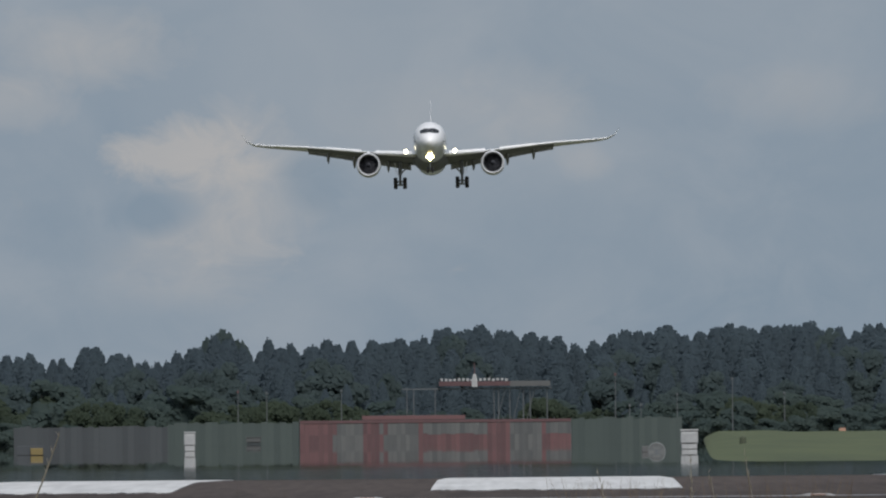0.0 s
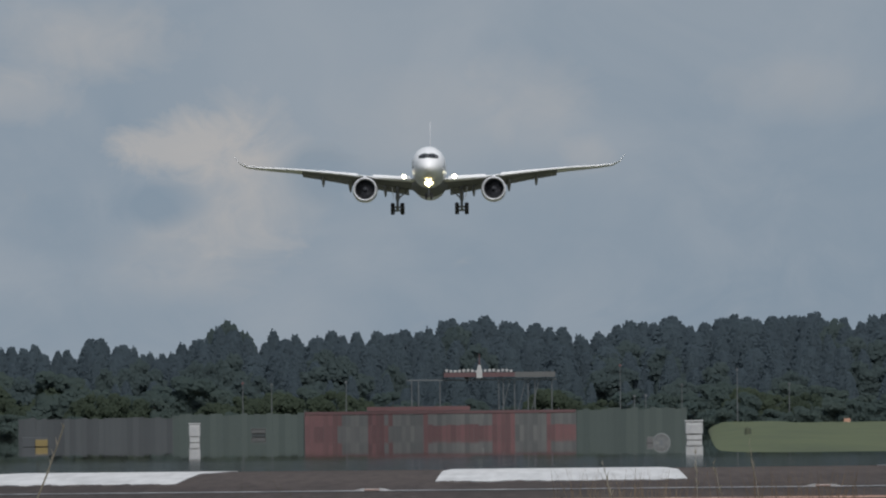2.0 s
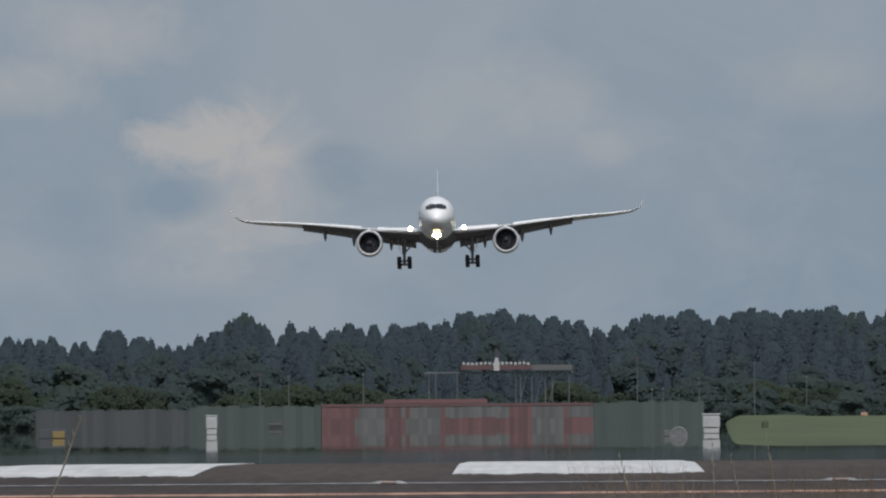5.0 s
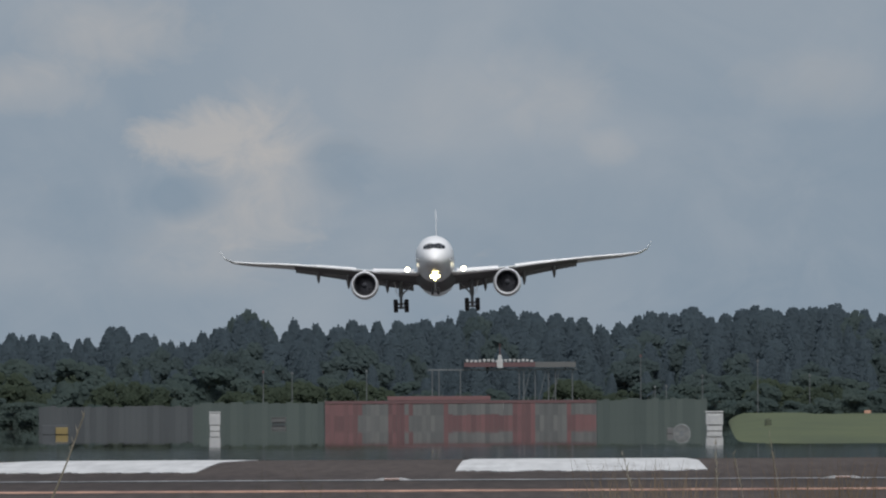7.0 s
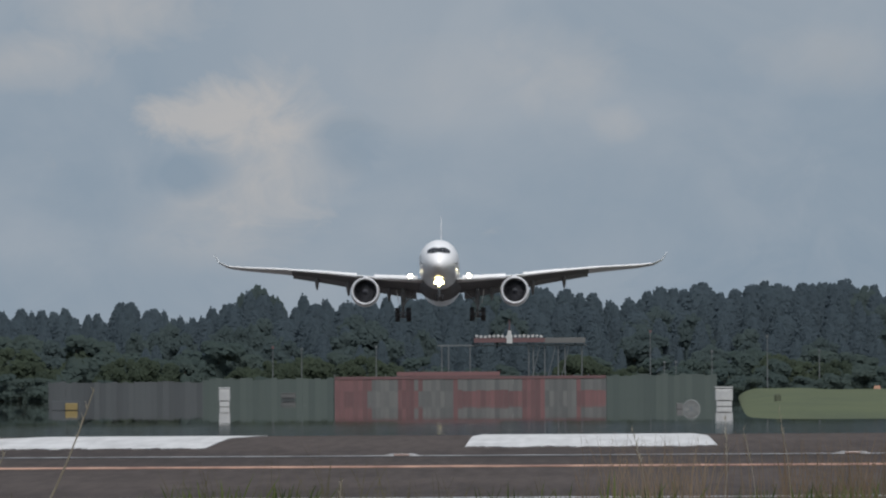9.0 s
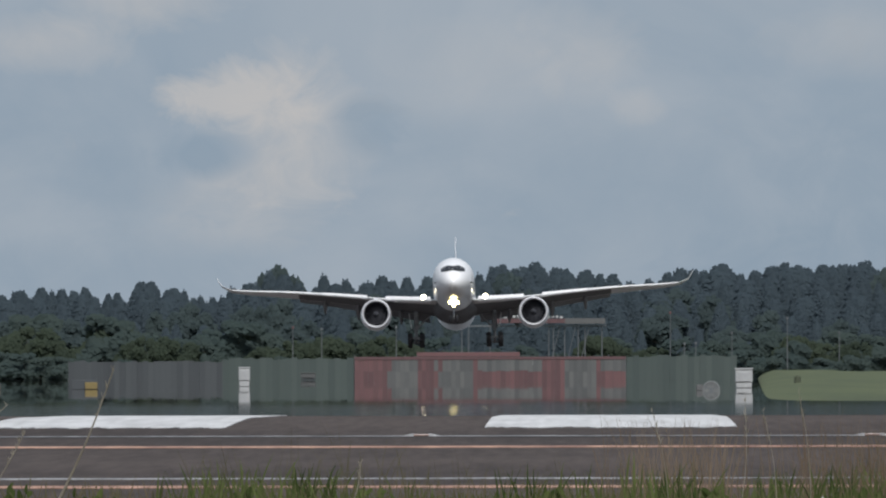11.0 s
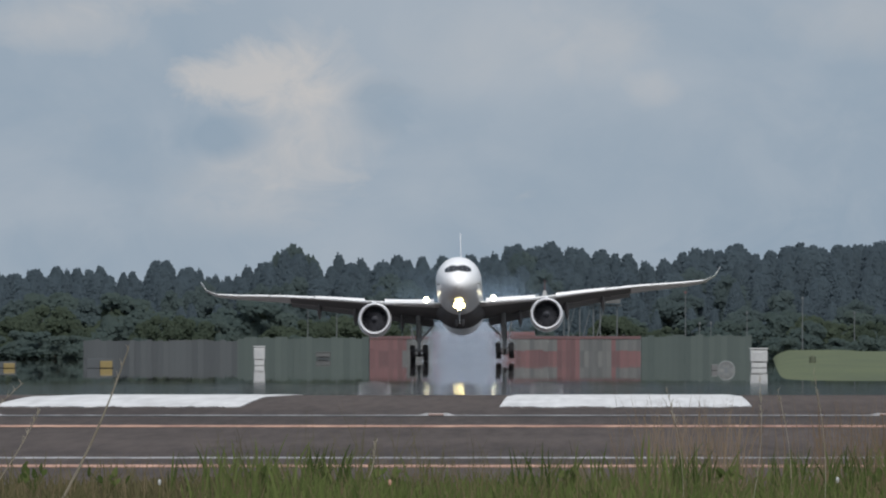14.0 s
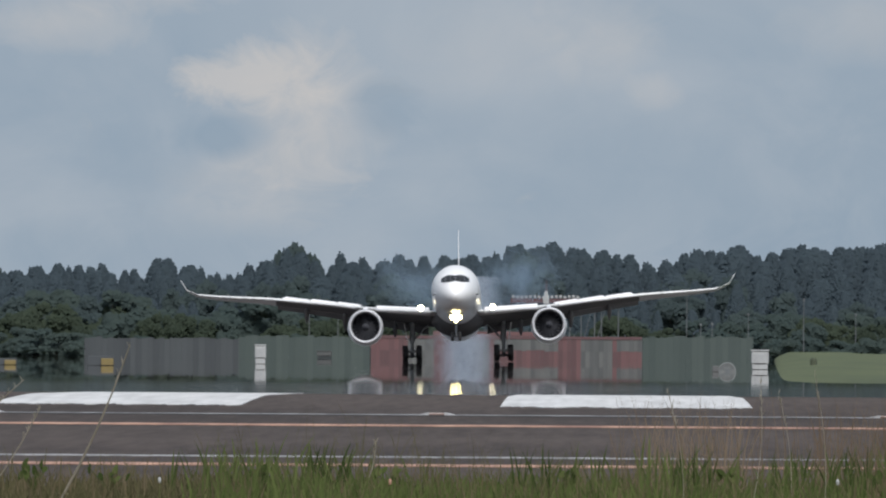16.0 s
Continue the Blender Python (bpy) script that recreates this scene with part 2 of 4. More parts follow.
def loft(bm, rings, closed=True, caps=True):
    """Skins rings of equally many points."""
    vs = [[bm.verts.new(p) for p in ring] for ring in rings]
    n = len(vs[0])
    for a, b in zip(vs, vs[1:]):
        for i in range(n if closed else n - 1):
            j = (i + 1) % n
            bm.faces.new((a[i], a[j], b[j], b[i]))
    if caps and closed:
        bm.faces.new(vs[0])
        bm.faces.new(vs[-1])
    return bm


def lathe(bm, profile, centre, sides=40):
    """Turns (along y, radius) pairs round the y axis through centre."""
    cx, cy, cz = centre
    rings = [[(cx + r * math.cos(2 * math.pi * i / sides), cy + y, cz + r * math.sin(2 * math.pi * i / sides)) for i in range(sides)] for y, r in profile]
    return loft(bm, rings, caps=False)


# ---- ground, runway and its paint ----
GROUND = ((-400, -0.7), (0, -0.6), (20, -0.3), (42, 0.50), (50, 0.564), (58, 0.52), (76, 0.31), (88, 0.34), (96, 0.37), (100, 0.387), (124, 0.457),
          (134, 0.488), (144, 0.5216), (150, 0.5517), (155, 0.569), (160, 0.564), (172, 0.5507), (184, 0.524), (200, 0.48), (250, 0.2), (300, 0.02), (330, 0.0), (5200, 0.0))


def height(y):
    """The lie of the land along the runway, without kinks."""
    for i in range(len(GROUND) - 1):
        (y0, z0), (y1, z1) = GROUND[i], GROUND[i + 1]
        if y <= y1:
            ya, za = GROUND[max(i - 1, 0)]
            yb, zb = GROUND[min(i + 2, len(GROUND) - 1)]
            m0, m1 = (z1 - za) / max(y1 - ya, 1), (zb - z0) / max(yb - y0, 1)
            h, s = y1 - y0, (y - y0) / (y1 - y0)
            return (2 * s**3 - 3 * s**2 + 1) * z0 + (s**3 - 2 * s**2 + s) * h * m0 + (3 * s**2 - 2 * s**3) * z1 + (s**3 - s**2) * h * m1
    return 0.0


def stations(y0, y1):
    ys = [y0]
    while ys[-1] < y1 - 1e-6:
        y = ys[-1]
        step = 1.0 if y < 360 else 60.0
        ys.append(min(y + step, y1))
    return ys


def strip(bm, x0, x1, y0, y1, lift, nx=1):
    """A sheet that follows the land."""
    ys = stations(y0, y1)
    rings = [[(x0 + (x1 - x0) * i / nx, y, height(y) + lift) for i in range(nx + 1)] for y in ys]
    return loft(bm, rings, closed=False)


def slab(bm, x0, x1, y0, y1, lift, thick, wobble=0.0):
    """A thin raised layer of paint or tar that follows the land."""
    ys = stations(y0, y1)
    n = max(2, int((x1 - x0) / (0.03 if x1 - x0 < 3 else 0.08))) if wobble else 2
    rings = []
    for k in range(n + 1):
        x = x0 + (x1 - x0) * k / n
        w = wobble * (noise.noise((x * 7, y0, 0.3)) + 0.8 * noise.noise((x * 31, y0, 0.7)))
        v = wobble * (noise.noise((x * 5, y1, 0.9)) + 0.8 * noise.noise((x * 23, y1, 0.1)))
        own = [y + w + (v - w) * i / (len(ys) - 1) for i, y in enumerate(ys)]
        top = [(x, y, height(y) + lift) for y in own]
        rings.append(top + [(x, y, z - thick) for _, y, z in reversed(top)])
    return loft(bm, rings)


part("ground", strip(bmesh.new(), -2600, 2600, -400, 5200, -0.03, 2), TURF, smooth=True)
tagged(bpy.data.objects["ground"], "flat grassy airfield ground, mirror-coated farther on for a mirage", "ground", kind="structure")
RUNWAY_X = -18.0
runway = part("runway", strip(bmesh.new(), RUNWAY_X - 60, RUNWAY_X + 60, 63, 3250, 0.0, 2), ASPHALT, smooth=True)
tagged(runway, "dark grey-brown asphalt runway, mirror-smooth farther on for a mirage", "runway", kind="structure")

for k in range(-14, 15):  # threshold bars, 1.8 m wide
    x0 = -0.748 + 3.63 * k
    if RUNWAY_X - 30 < x0 < RUNWAY_X + 28:
        part("threshold_bar", slab(bmesh.new(), x0, x0 + 1.79, 144, 174, 0.005, 0.02, 0.9), WHITE_LINE, runway)
for y0, y1, mat, name in ((123.4, 124.9, ORANGE_LINE, "orange_line"), (95.4, 96.4, ORANGE_LINE, "orange_line"), (99.7, 100.4, GREY_LINE, "white_line"),
                          (134.5, 135.1, GREY_LINE, "white_line"), (133.7, 134.4, TAR, "tar_joint")):
    part(name, slab(bmesh.new(), RUNWAY_X - 40, RUNWAY_X + 40, y0, y1, 0.003, 0.02, 0.12), mat, runway)


def inset_light(x, y):
    """A flush runway-end light: a low domed casting with a coloured prism."""
    z = height(y) + 0.004
    ob = thing("runway_end_light", "low pale metal runway light set in asphalt", "runway light", "runway end lights", Matrix.Translation((x, y, z)))
    for sx in (-1, 1):
        bm = bmesh.new()
        rings = []
        for k in range(7):
            s = k / 6
            xx, h = sx * (0.05 + 0.09 * s), 0.02 * (1 - s**1.4)
            rings.append([(xx, -0.12, 0), (xx, -0.10, h), (xx, 0.10, h), (xx, 0.12, 0)])
        loft(bm, rings)
        part("casting", bm, GREY_LINE, ob)
    part("prism", boxed(0, 0, 0.008, 0.11, 0.1, 0.016, 0.004), PRISM, ob, "small dull pinkish glass prism")
    return ob


first = inset_light(-1.113, 134.0)
for k in range(-8, 5):
    if k:
        copy_thing(first, Matrix.Translation((-1.113 + 2.97 * k, 134.0, height(134.0) + 0.004)))

# ---- sky ----
bm = bmesh.new()
bm.faces.new([bm.verts.new(p) for p in ((-1800, 4860, -60), (1800, 4860, -60), (1800, 4860, 1000), (-1800, 4860, 1000))])
clouds = tagged(part("backdrop", bm, CLOUD), "grey-blue overcast sky with paler cloud banks", "sky", kind="structure")


# ---- woods ----
def leaf_mesh(name, points, size, rnd, material, cores=()):
    """Many small folded leaf clumps at the points given, turned to the light, round solid inner masses."""
    verts, faces = [], []
    for p, out, scale in points:
        a = (Vector(out).normalized() * 0.25 + Vector((rnd.gauss(0, 0.25), rnd.gauss(0, 0.2) - 0.95, rnd.gauss(0, 0.2) + 0.3))).normalized()
        b = a.orthogonal().normalized()
        b = (b * math.cos(rnd.uniform(0, 6.28)) + a.cross(b) * math.sin(rnd.uniform(0, 6.28))).normalized()
        c = a.cross(b)
        s = size * scale * rnd.uniform(0.6, 1.3)
        i = len(verts)
        q = Vector(p)
        for da, db in ((-1, 0.05), (0.1, 0.8), (1, -0.1), (-0.15, -0.75)):
            verts.append(q + (b * da + c * db) * s + a * (s * rnd.uniform(-0.06, 0.06)))
        faces.append((i, i + 1, i + 2, i + 3))
    for rings in cores:
        i, n = len(verts), len(rings[0])
        for ring in rings:
            verts += ring
        for r in range(len(rings) - 1):
            for j in range(n):
                k = (j + 1) % n
                faces.append((i + r * n + j, i + r * n + k, i + (r + 1) * n + k, i + (r + 1) * n + j))
    me = bpy.data.meshes.new(name)
    me.from_pydata(verts, [], faces)
    me.materials.append(material)
    return me


def mass(c, rx, rz, rnd):
    """A lumpy rounded inner mass."""
    rings = []
    for k in range(6):
        a = math.pi * (0.02 + 0.96 * k / 5)
        rings.append([Vector((c[0] + rx * math.sin(a) * math.cos(b) * rnd.uniform(0.8, 1.15), c[1] + rx * math.sin(a) * math.sin(b) * rnd.uniform(0.8, 1.15),
                              c[2] + rz * math.cos(a))) for b in [6.2832 * j / 11 for j in range(11)]])
    return rings


def tree(kind, seed):
    """A tree one unit high: tapered trunk, limbs and a ragged crown."""
    rnd = random.Random(seed)
    ob = thing({"cedar": "conifer_tree", "broad": "broadleaf_tree", "shrub": "shrub", "bush": "bush"}[kind],
               {"cedar": "dark green conifer in a dense wood", "broad": "dark green broadleaf tree in a dense wood", "shrub": "green bushy shrub at the edge of the wood", "bush": "lighter olive-green bush before the dark wood"}[kind],
               {"shrub": "shrub", "bush": "bush"}.get(kind, "tree"), {"shrub": "shrubs before the wood", "bush": "olive bushes before the wood"}.get(kind, "trees of the wood"))
    bm = bmesh.new()
    pts, cores = [], []
    if kind == "cedar":
        tube(bm, (0, 0, -0.02), (0, 0, 0.92), 0.016, 0.003, 8)
        wide, blunt = rnd.uniform(0.23, 0.3), rnd.uniform(0.46, 0.66)
        spread = lambda z: wide * max(0.0, 1 - z) ** blunt * min(1.0, 0.62 + z)
        lump = lambda b, z: 0.95 + 0.13 * noise.noise((math.cos(b) * 2.0 + seed, math.sin(b) * 2.0, z * 13)) + 0.1 * noise.noise((math.cos(b) * 5 + seed, math.sin(b) * 5, z * 30))
        place = lambda b, z, f: Vector((spread(z) * lump(b, z) * f * math.cos(b), spread(z) * lump(b, z) * f * math.sin(b), z))
        cores.append([[place(6.2832 * j / 16, 0.05 + 0.92 * q / 17, 0.96) for j in range(16)] for q in range(18)])
        for k in range(10):
            z, a = 0.12 + 0.78 * k / 9, 2.4 * k
            tube(bm, (0, 0, z), place(a, z, 1.02), 0.004, 0.001, 4)
        while len(pts) < 1350:
            z, a = rnd.uniform(0.06, 0.985), rnd.uniform(0, 6.2832)
            if rnd.random() < spread(z) / wide + 0.12:
                pts.append((place(a, z, rnd.uniform(0.96, 1.05)) + Vector((0, 0, rnd.gauss(0, 0.008))), (math.cos(a), math.sin(a), 0.35), 1.0))
        for j in range(70):
            z = rnd.uniform(0.86, 0.985)
            pts.append(((rnd.gauss(0, 0.012), rnd.gauss(0, 0.012), z), (rnd.gauss(0, 1), rnd.gauss(0, 1), 0.6), 0.7))
        me = leaf_mesh("crown", pts, 0.0185, rnd, CEDAR_HAZED, cores)
    else:
        low = 0.10 if kind == "broad" else 0.0
        tube(bm, (0, 0, -0.02), (0.01, 0, 0.6), 0.022, 0.008, 8)
        blobs = []
        for k in range(17):
            a, z = rnd.uniform(0, 6.283), rnd.uniform(low + 0.1, 0.84)
            w = (0.30 if kind == "broad" else 0.5) * math.sin(math.pi * (0.2 + 0.72 * z)) ** 0.8
            r = w * rnd.random() ** 0.5
            blobs.append((Vector((math.cos(a) * r, math.sin(a) * r, z)), rnd.uniform(0.09, 0.16) * (1.0 if kind == "broad" else 1.25)))
        blobs.append((Vector((0, 0, 0.9)), 0.1))
        cores.append(mass((0, 0, 0.44), 0.13 if kind == "broad" else 0.15, 0.26, rnd))
        for c, r in blobs:
            tube(bm, (0, 0, c.z * 0.5), c, 0.007, 0.002, 5)
            cores.append(mass(c, r * 0.8, r * 0.8, rnd))
            for j in range(72):
                d = Vector((rnd.gauss(0, 1), rnd.gauss(0, 1), rnd.gauss(0, 0.8))).normalized()
                pts.append((c + d * r * rnd.uniform(0.9, 1.06), d + Vector((c.x, c.y, 0)) * 2, 1.0))
        me = leaf_mesh("crown", pts, 0.035 if kind == "broad" else 0.045, rnd, {"broad": BROAD_HAZED, "shrub": SHRUB_HAZED, "bush": BUSH}[kind], cores)
    part("trunk", bm, BARK, ob)
    crown = new("crown", me)
    crown.parent = ob
    return ob


def at(u, v, d):
    """The place d metres off whose direction is u to the side and v up, in units of the sighting grid."""
    return ((u - 1071) / 36000 * d, d, 0.9 + (626.4 - v) / 36000 * d)


SKYLINE = ((-400, 478), (0, 480), (75, 474), (130, 482), (185, 476), (235, 487), (290, 461), (340, 480), (385, 486), (450, 478), (492, 446), (520, 434), (545, 446), (562, 470),
           (597, 453), (640, 466), (700, 458), (770, 458), (830, 452), (880, 448), (910, 440), (965, 429), (1010, 438), (1045, 436), (1100, 446), (1150, 458), (1222, 440),
           (1262, 452), (1298, 424), (1330, 446), (1372, 438), (1412, 430), (1450, 434), (1500, 426), (1568, 436), (1650, 440), (1720, 430), (2100, 440))


def skyline(u):
    for (u0, v0), (u1, v1) in zip(SKYLINE, SKYLINE[1:]):
        if u <= u1:
            return v0 + (v1 - v0) * (u - u0) / (u1 - u0)
    return 440


rnd = random.Random(7)
cedars = [tree("cedar", 10 + k) for k in range(6)]
broads = [tree("broad", 40 + k) for k in range(5)]
shrubs = [tree("shrub", 70 + k) for k in range(4)]
bushes = [tree("bush", 90 + k) for k in range(3)]
used = set()


def plant(kinds, u, d, top, base=0.0, wide=1.0):
    x, y, z = at(u, top, d)
    src = rnd.choice(kinds)
    h = max(z - base, 1.0)
    w = h * wide * rnd.uniform(0.85, 1.2)
    m = Matrix.Translation((x, y, base)) @ Matrix.Rotation(rnd.uniform(-0.5, 0.5), 4, "Z")
    if src not in used:
        used.add(src)
        src.matrix_basis, src.scale, ob = m, (w, w, h), src
    else:
        ob = copy_thing(src, m)
        ob.scale = (w, w, h)
    return ob


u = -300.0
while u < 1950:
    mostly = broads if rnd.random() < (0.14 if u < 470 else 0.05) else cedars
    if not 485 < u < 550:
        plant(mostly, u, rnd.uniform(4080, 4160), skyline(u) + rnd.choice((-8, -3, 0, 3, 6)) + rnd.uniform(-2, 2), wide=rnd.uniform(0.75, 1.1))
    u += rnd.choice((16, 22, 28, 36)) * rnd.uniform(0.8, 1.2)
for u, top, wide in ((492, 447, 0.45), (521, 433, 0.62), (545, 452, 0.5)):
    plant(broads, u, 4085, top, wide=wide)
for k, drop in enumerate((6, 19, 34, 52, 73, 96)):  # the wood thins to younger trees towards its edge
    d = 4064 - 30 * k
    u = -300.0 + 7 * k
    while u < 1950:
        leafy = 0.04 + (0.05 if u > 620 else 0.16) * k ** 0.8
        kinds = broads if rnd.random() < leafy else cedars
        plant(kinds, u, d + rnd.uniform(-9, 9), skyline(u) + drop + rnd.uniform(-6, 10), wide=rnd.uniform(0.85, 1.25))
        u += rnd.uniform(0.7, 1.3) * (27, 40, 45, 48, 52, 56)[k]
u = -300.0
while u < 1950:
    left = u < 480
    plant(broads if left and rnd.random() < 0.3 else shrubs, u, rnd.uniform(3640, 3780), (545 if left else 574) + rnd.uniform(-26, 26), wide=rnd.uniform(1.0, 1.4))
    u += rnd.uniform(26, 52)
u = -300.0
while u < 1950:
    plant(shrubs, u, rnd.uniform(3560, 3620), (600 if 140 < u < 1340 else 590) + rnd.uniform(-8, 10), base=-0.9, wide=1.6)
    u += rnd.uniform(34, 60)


for u, top in ((500, 574), (535, 566), (572, 570), (610, 562), (655, 568), (700, 562), (740, 570), (772, 578), (190, 548), (232, 535), (275, 556), (318, 560), (362, 572), (1085, 562), (1120, 572),
               (1180, 580), (1440, 562), (1490, 572), (1540, 566), (30, 560), (75, 545), (98, 588), (122, 592), (140, 584)):
    plant(bushes, u, rnd.uniform(3630, 3700), top + rnd.uniform(-4, 6), wide=1.1)


for u in (112, 130):
    plant(shrubs, u, 3545, 594, base=-0.9, wide=1.6)


# ---- the far end: fences, barrier, masts ----
def fence_run(name, label, u0, u1, top, d, material, panel=3.0):
    x0, y, z1 = at(u0, top, d)
    x1 = at(u1, top, d)[0]
    ob = thing(name, label, "fence", "", Matrix.Translation((x0, y, 0)))
    n = max(1, round((x1 - x0) / panel))
    w = (x1 - x0) / n
    me = None
    for k in range(n * 3):  # three sheets to a bay
        if me is None:
            p = part("panel", boxed(0, 0, 0.5, w / 3 - 0.02, 0.10, 1.0), material, ob)
            me = p.data
        else:
            p = new("panel", me)
            p.parent = ob
        h = z1 * rnd.uniform(0.93, 1.05)
        p.matrix_basis = Matrix.Translation((w / 3 * (k + 0.5), rnd.uniform(-0.04, 0.04), -0.15)) @ Matrix.Diagonal((1, 1, h + 0.15, 1))
    post = None
    for k in range(n + 1):
        if post is None:
            q = part("post", boxed(0, 0, 0.5, 0.1, 0.14, 1.0), material, ob)
            post = q.data
        else:
            q = new("post", post)
            q.parent = ob
        q.matrix_basis = Matrix.Translation((w * k, -0.05, -0.15)) @ Matrix.Diagonal((1, 1, z1 * 1.02 + 0.15, 1))
    return ob


fence_run("perimeter_fence", "tall weathered grey-green panel fence at the runway's end", 148, 420, 602, 3480, WALL_GREY)
fence_run("perimeter_fence", "tall grey-green panel fence beside the red barrier", 421, 652, 598, 3480, WALL_GREEN)
fence_run("perimeter_fence", "tall dull green panel fence past the red barrier", 1136, 1330, 594, 3480, WALL_GREEN)

barrier = thing("blast_barrier", "haze-dulled red and grey checkered barrier with red top rail", "barrier", "", Matrix.Translation((at(654, 600, 3420)[0], 3420, 0)))
spans = ((654, 712, RED, RED), (712, 766, PALE, PALE), (766, 802, RED, RED), (802, 864, PALE, PALE), (864, 978, PALE, RED), (978, 1026, RED, RED), (1026, 1082, PALE, PALE), (1082, 1134, PALE, RED))
zt = at(0, 600, 3420)[2]
for u0, u1, upper, lower in spans:  # upright boards in two tiers, weathered and uneven
    xa, xb = [(q - 654) / 36000 * 3420 for q in (u0, u1)]
    n = max(3, round((xb - xa) / 0.75))
    w = (xb - xa) / n
    for k in range(n):
        edge = k in (0, n - 1) and rnd.random() < 0.4
        cut = zt * rnd.uniform(0.38, 0.48)
        hi = zt * rnd.uniform(0.95, 1.05)
        xm = xa + w * (k + 0.5)
        part("board", boxed(xm, rnd.uniform(-0.04, 0.04), (cut + hi) / 2, w - 0.02, 0.2, hi - cut - 0.02), (PALE if upper is RED else RED) if edge else upper, barrier)
        part("board", boxed(xm, rnd.uniform(-0.04, 0.04), cut / 2 - 0.05, w - 0.02, 0.2, cut + 0.1), lower, barrier)
full = (1134 - 654) / 36000 * 3420
part("top_rail", boxed(full / 2, -0.05, zt + 0.2, full, 0.3, 0.5, 0.05), RED, barrier)
part("top_rail", boxed(full * 0.42, -0.05, zt + 0.85, full * 0.38, 0.3, 0.7, 0.05), RED, barrier)
for k in range(17):
    part("post", tube(bmesh.new(), (full * k / 16, 0.3, 0), (full * k / 16, 0.3, zt + 0.3 + 0.5 * (k % 3 == 0)), 0.07), GALV, barrier)


def light_pier():
    """A raised deck on slim posts with approach lamps along its rail."""
    d = 3560
    sx = d / 36000
    ob = thing("approach_light_pier", "raised steel deck on slim posts with white lamps", "light pier", "", Matrix.Translation((at(902, 0, d)[0], d, 0)))
    zdeck, zbeam = at(0, 530, d)[2], at(0, 541, d)[2]
    part("deck", boxed(62 * sx, 0, zdeck - 0.2, 126 * sx, 2.0, 0.8, 0.04), RED, ob, "haze-dulled red deck edge")
    part("deck", boxed(160 * sx, 0, zdeck - 0.25, 72 * sx, 2.0, 0.95, 0.05), PALE, ob)
    part("beam", boxed(66 * sx, 0.4, zbeam, 264 * sx, 0.5, 0.22, 0.03), GALV, ob)
    for q in (-58, -46, -8, 96, 104, 124, 148, 160, 190):
        part("post", tube(bmesh.new(), (q * sx, 0.2, 0), (q * sx, 0.2, zbeam), 0.11, 0.09), GALV, ob)
    for q in (96, 124, 148):
        part("brace", tube(bmesh.new(), (q * sx, 0.2, 1.5), ((q + 20) * sx, 0.2, zbeam), 0.06), GALV, ob)
    lamp = None
    for k in range(16):
        q = 4 + 7.6 * k
        if lamp is None:
            bm = tube(boxed(0, 0, 0.28, 0.5, 0.35, 0.42, 0.08), (0, 0, -0.1), (0, 0, 0.2), 0.06)
            o = part("lamp", bm, WHITE, ob, "small white approach lamp")
            lamp = o.data
        else:
            o = new("lamp", lamp)
            o.parent = ob
        o.matrix_basis = Matrix.Translation((q * sx, -0.8, zdeck + 0.18 + rnd.uniform(-0.08, 0.12)))
    bm = bmesh.new()
    loft(bm, [[(62 * sx + i * w, -1.1 + j * 0.25, zdeck + z) for i, j in ((-1, -1), (1, -1), (1, 1), (-1, 1))] for w, z in ((0.5, -0.75), (0.5, 0.3), (0.3, 1.2), (0.22, 1.5))])
    part("cabinet", bm, WHITE, ob, "white tapered cabinet")
    part("cabinet", boxed(66 * sx, -0.6, zdeck - 7.4, 0.95, 0.6, 1.0, 0.08), WHITE, ob, "small white box low on the pier")
    part("bracket", boxed(66 * sx, -0.2, (zdeck - 7.0) / 2, 0.3, 0.3, zdeck - 7.0, 0.03), GALV, ob)
    part("mast", tube(bmesh.new(), (62 * sx, -0.6, zdeck - 0.2), (62 * sx, -0.6, zdeck + 3.4), 0.14, 0.08), RED, ob, "thin red mast")
    return ob


light_pier()


def pole(u, top, d, material, cap=None):
    x, y, z = at(u, top, d)
    ob = thing("light_pole", "slim pale steel pole with a small head", "pole", "poles at the runway's end", Matrix.Translation((x, y, 0)))
    part("shaft", tube(bmesh.new(), (0, 0, 0), (0, 0, z), 0.1, 0.06), material, ob)
    part("head", boxed(0, -0.1, z + 0.2, 0.36, 0.3, 0.45, 0.06), cap or material, ob)
    return ob


for u, top, cap in ((1213, 520, RED), (545, 545, RED), (596, 548, None), (728, 545, None), (1420, 530, None), (1512, 556, None), (1322, 556, None), (1258, 574, None), (1238, 575, None)):
    pole(u, top, 3590 + 6 * (u % 5), GALV, cap)


def cabinet(u, top, width, d, material, label, name="equipment_cabinet", foot=None):
    x, y, z = at(u, top, d)
    w = width / 36000 * d
    ob = thing(name, label, "cabinet", "", Matrix.Translation((x, y, 0)))
    part("body", boxed(0, 0, z * 0.64, w, w * 0.7, z * 0.68, 0.08), material, ob)
    part("plinth", boxed(0, 0, z * 0.15, w * 0.9, w * 0.6, z * 0.3, 0.05), foot or WALL_GREY, ob)
    part("roof", boxed(0, 0, z + 0.05, w * 1.06, w * 0.8, 0.1, 0.03), material, ob)
    part("door", boxed(0, -w * 0.36, z * 0.6, w * 0.6, 0.06, z * 0.5, 0.02), material, ob)
    return ob


cabinet(1343, 619, 31, 1300, WHITE, "white metal equipment cabinet beside the runway", foot=WHITE)
cabinet(459, 615, 20, 1560, WHITE, "narrow white equipment cabinet before the fence", foot=WHITE)
cabinet(572, 624, 26, 3440, PALE, "low grey equipment box before the fence")


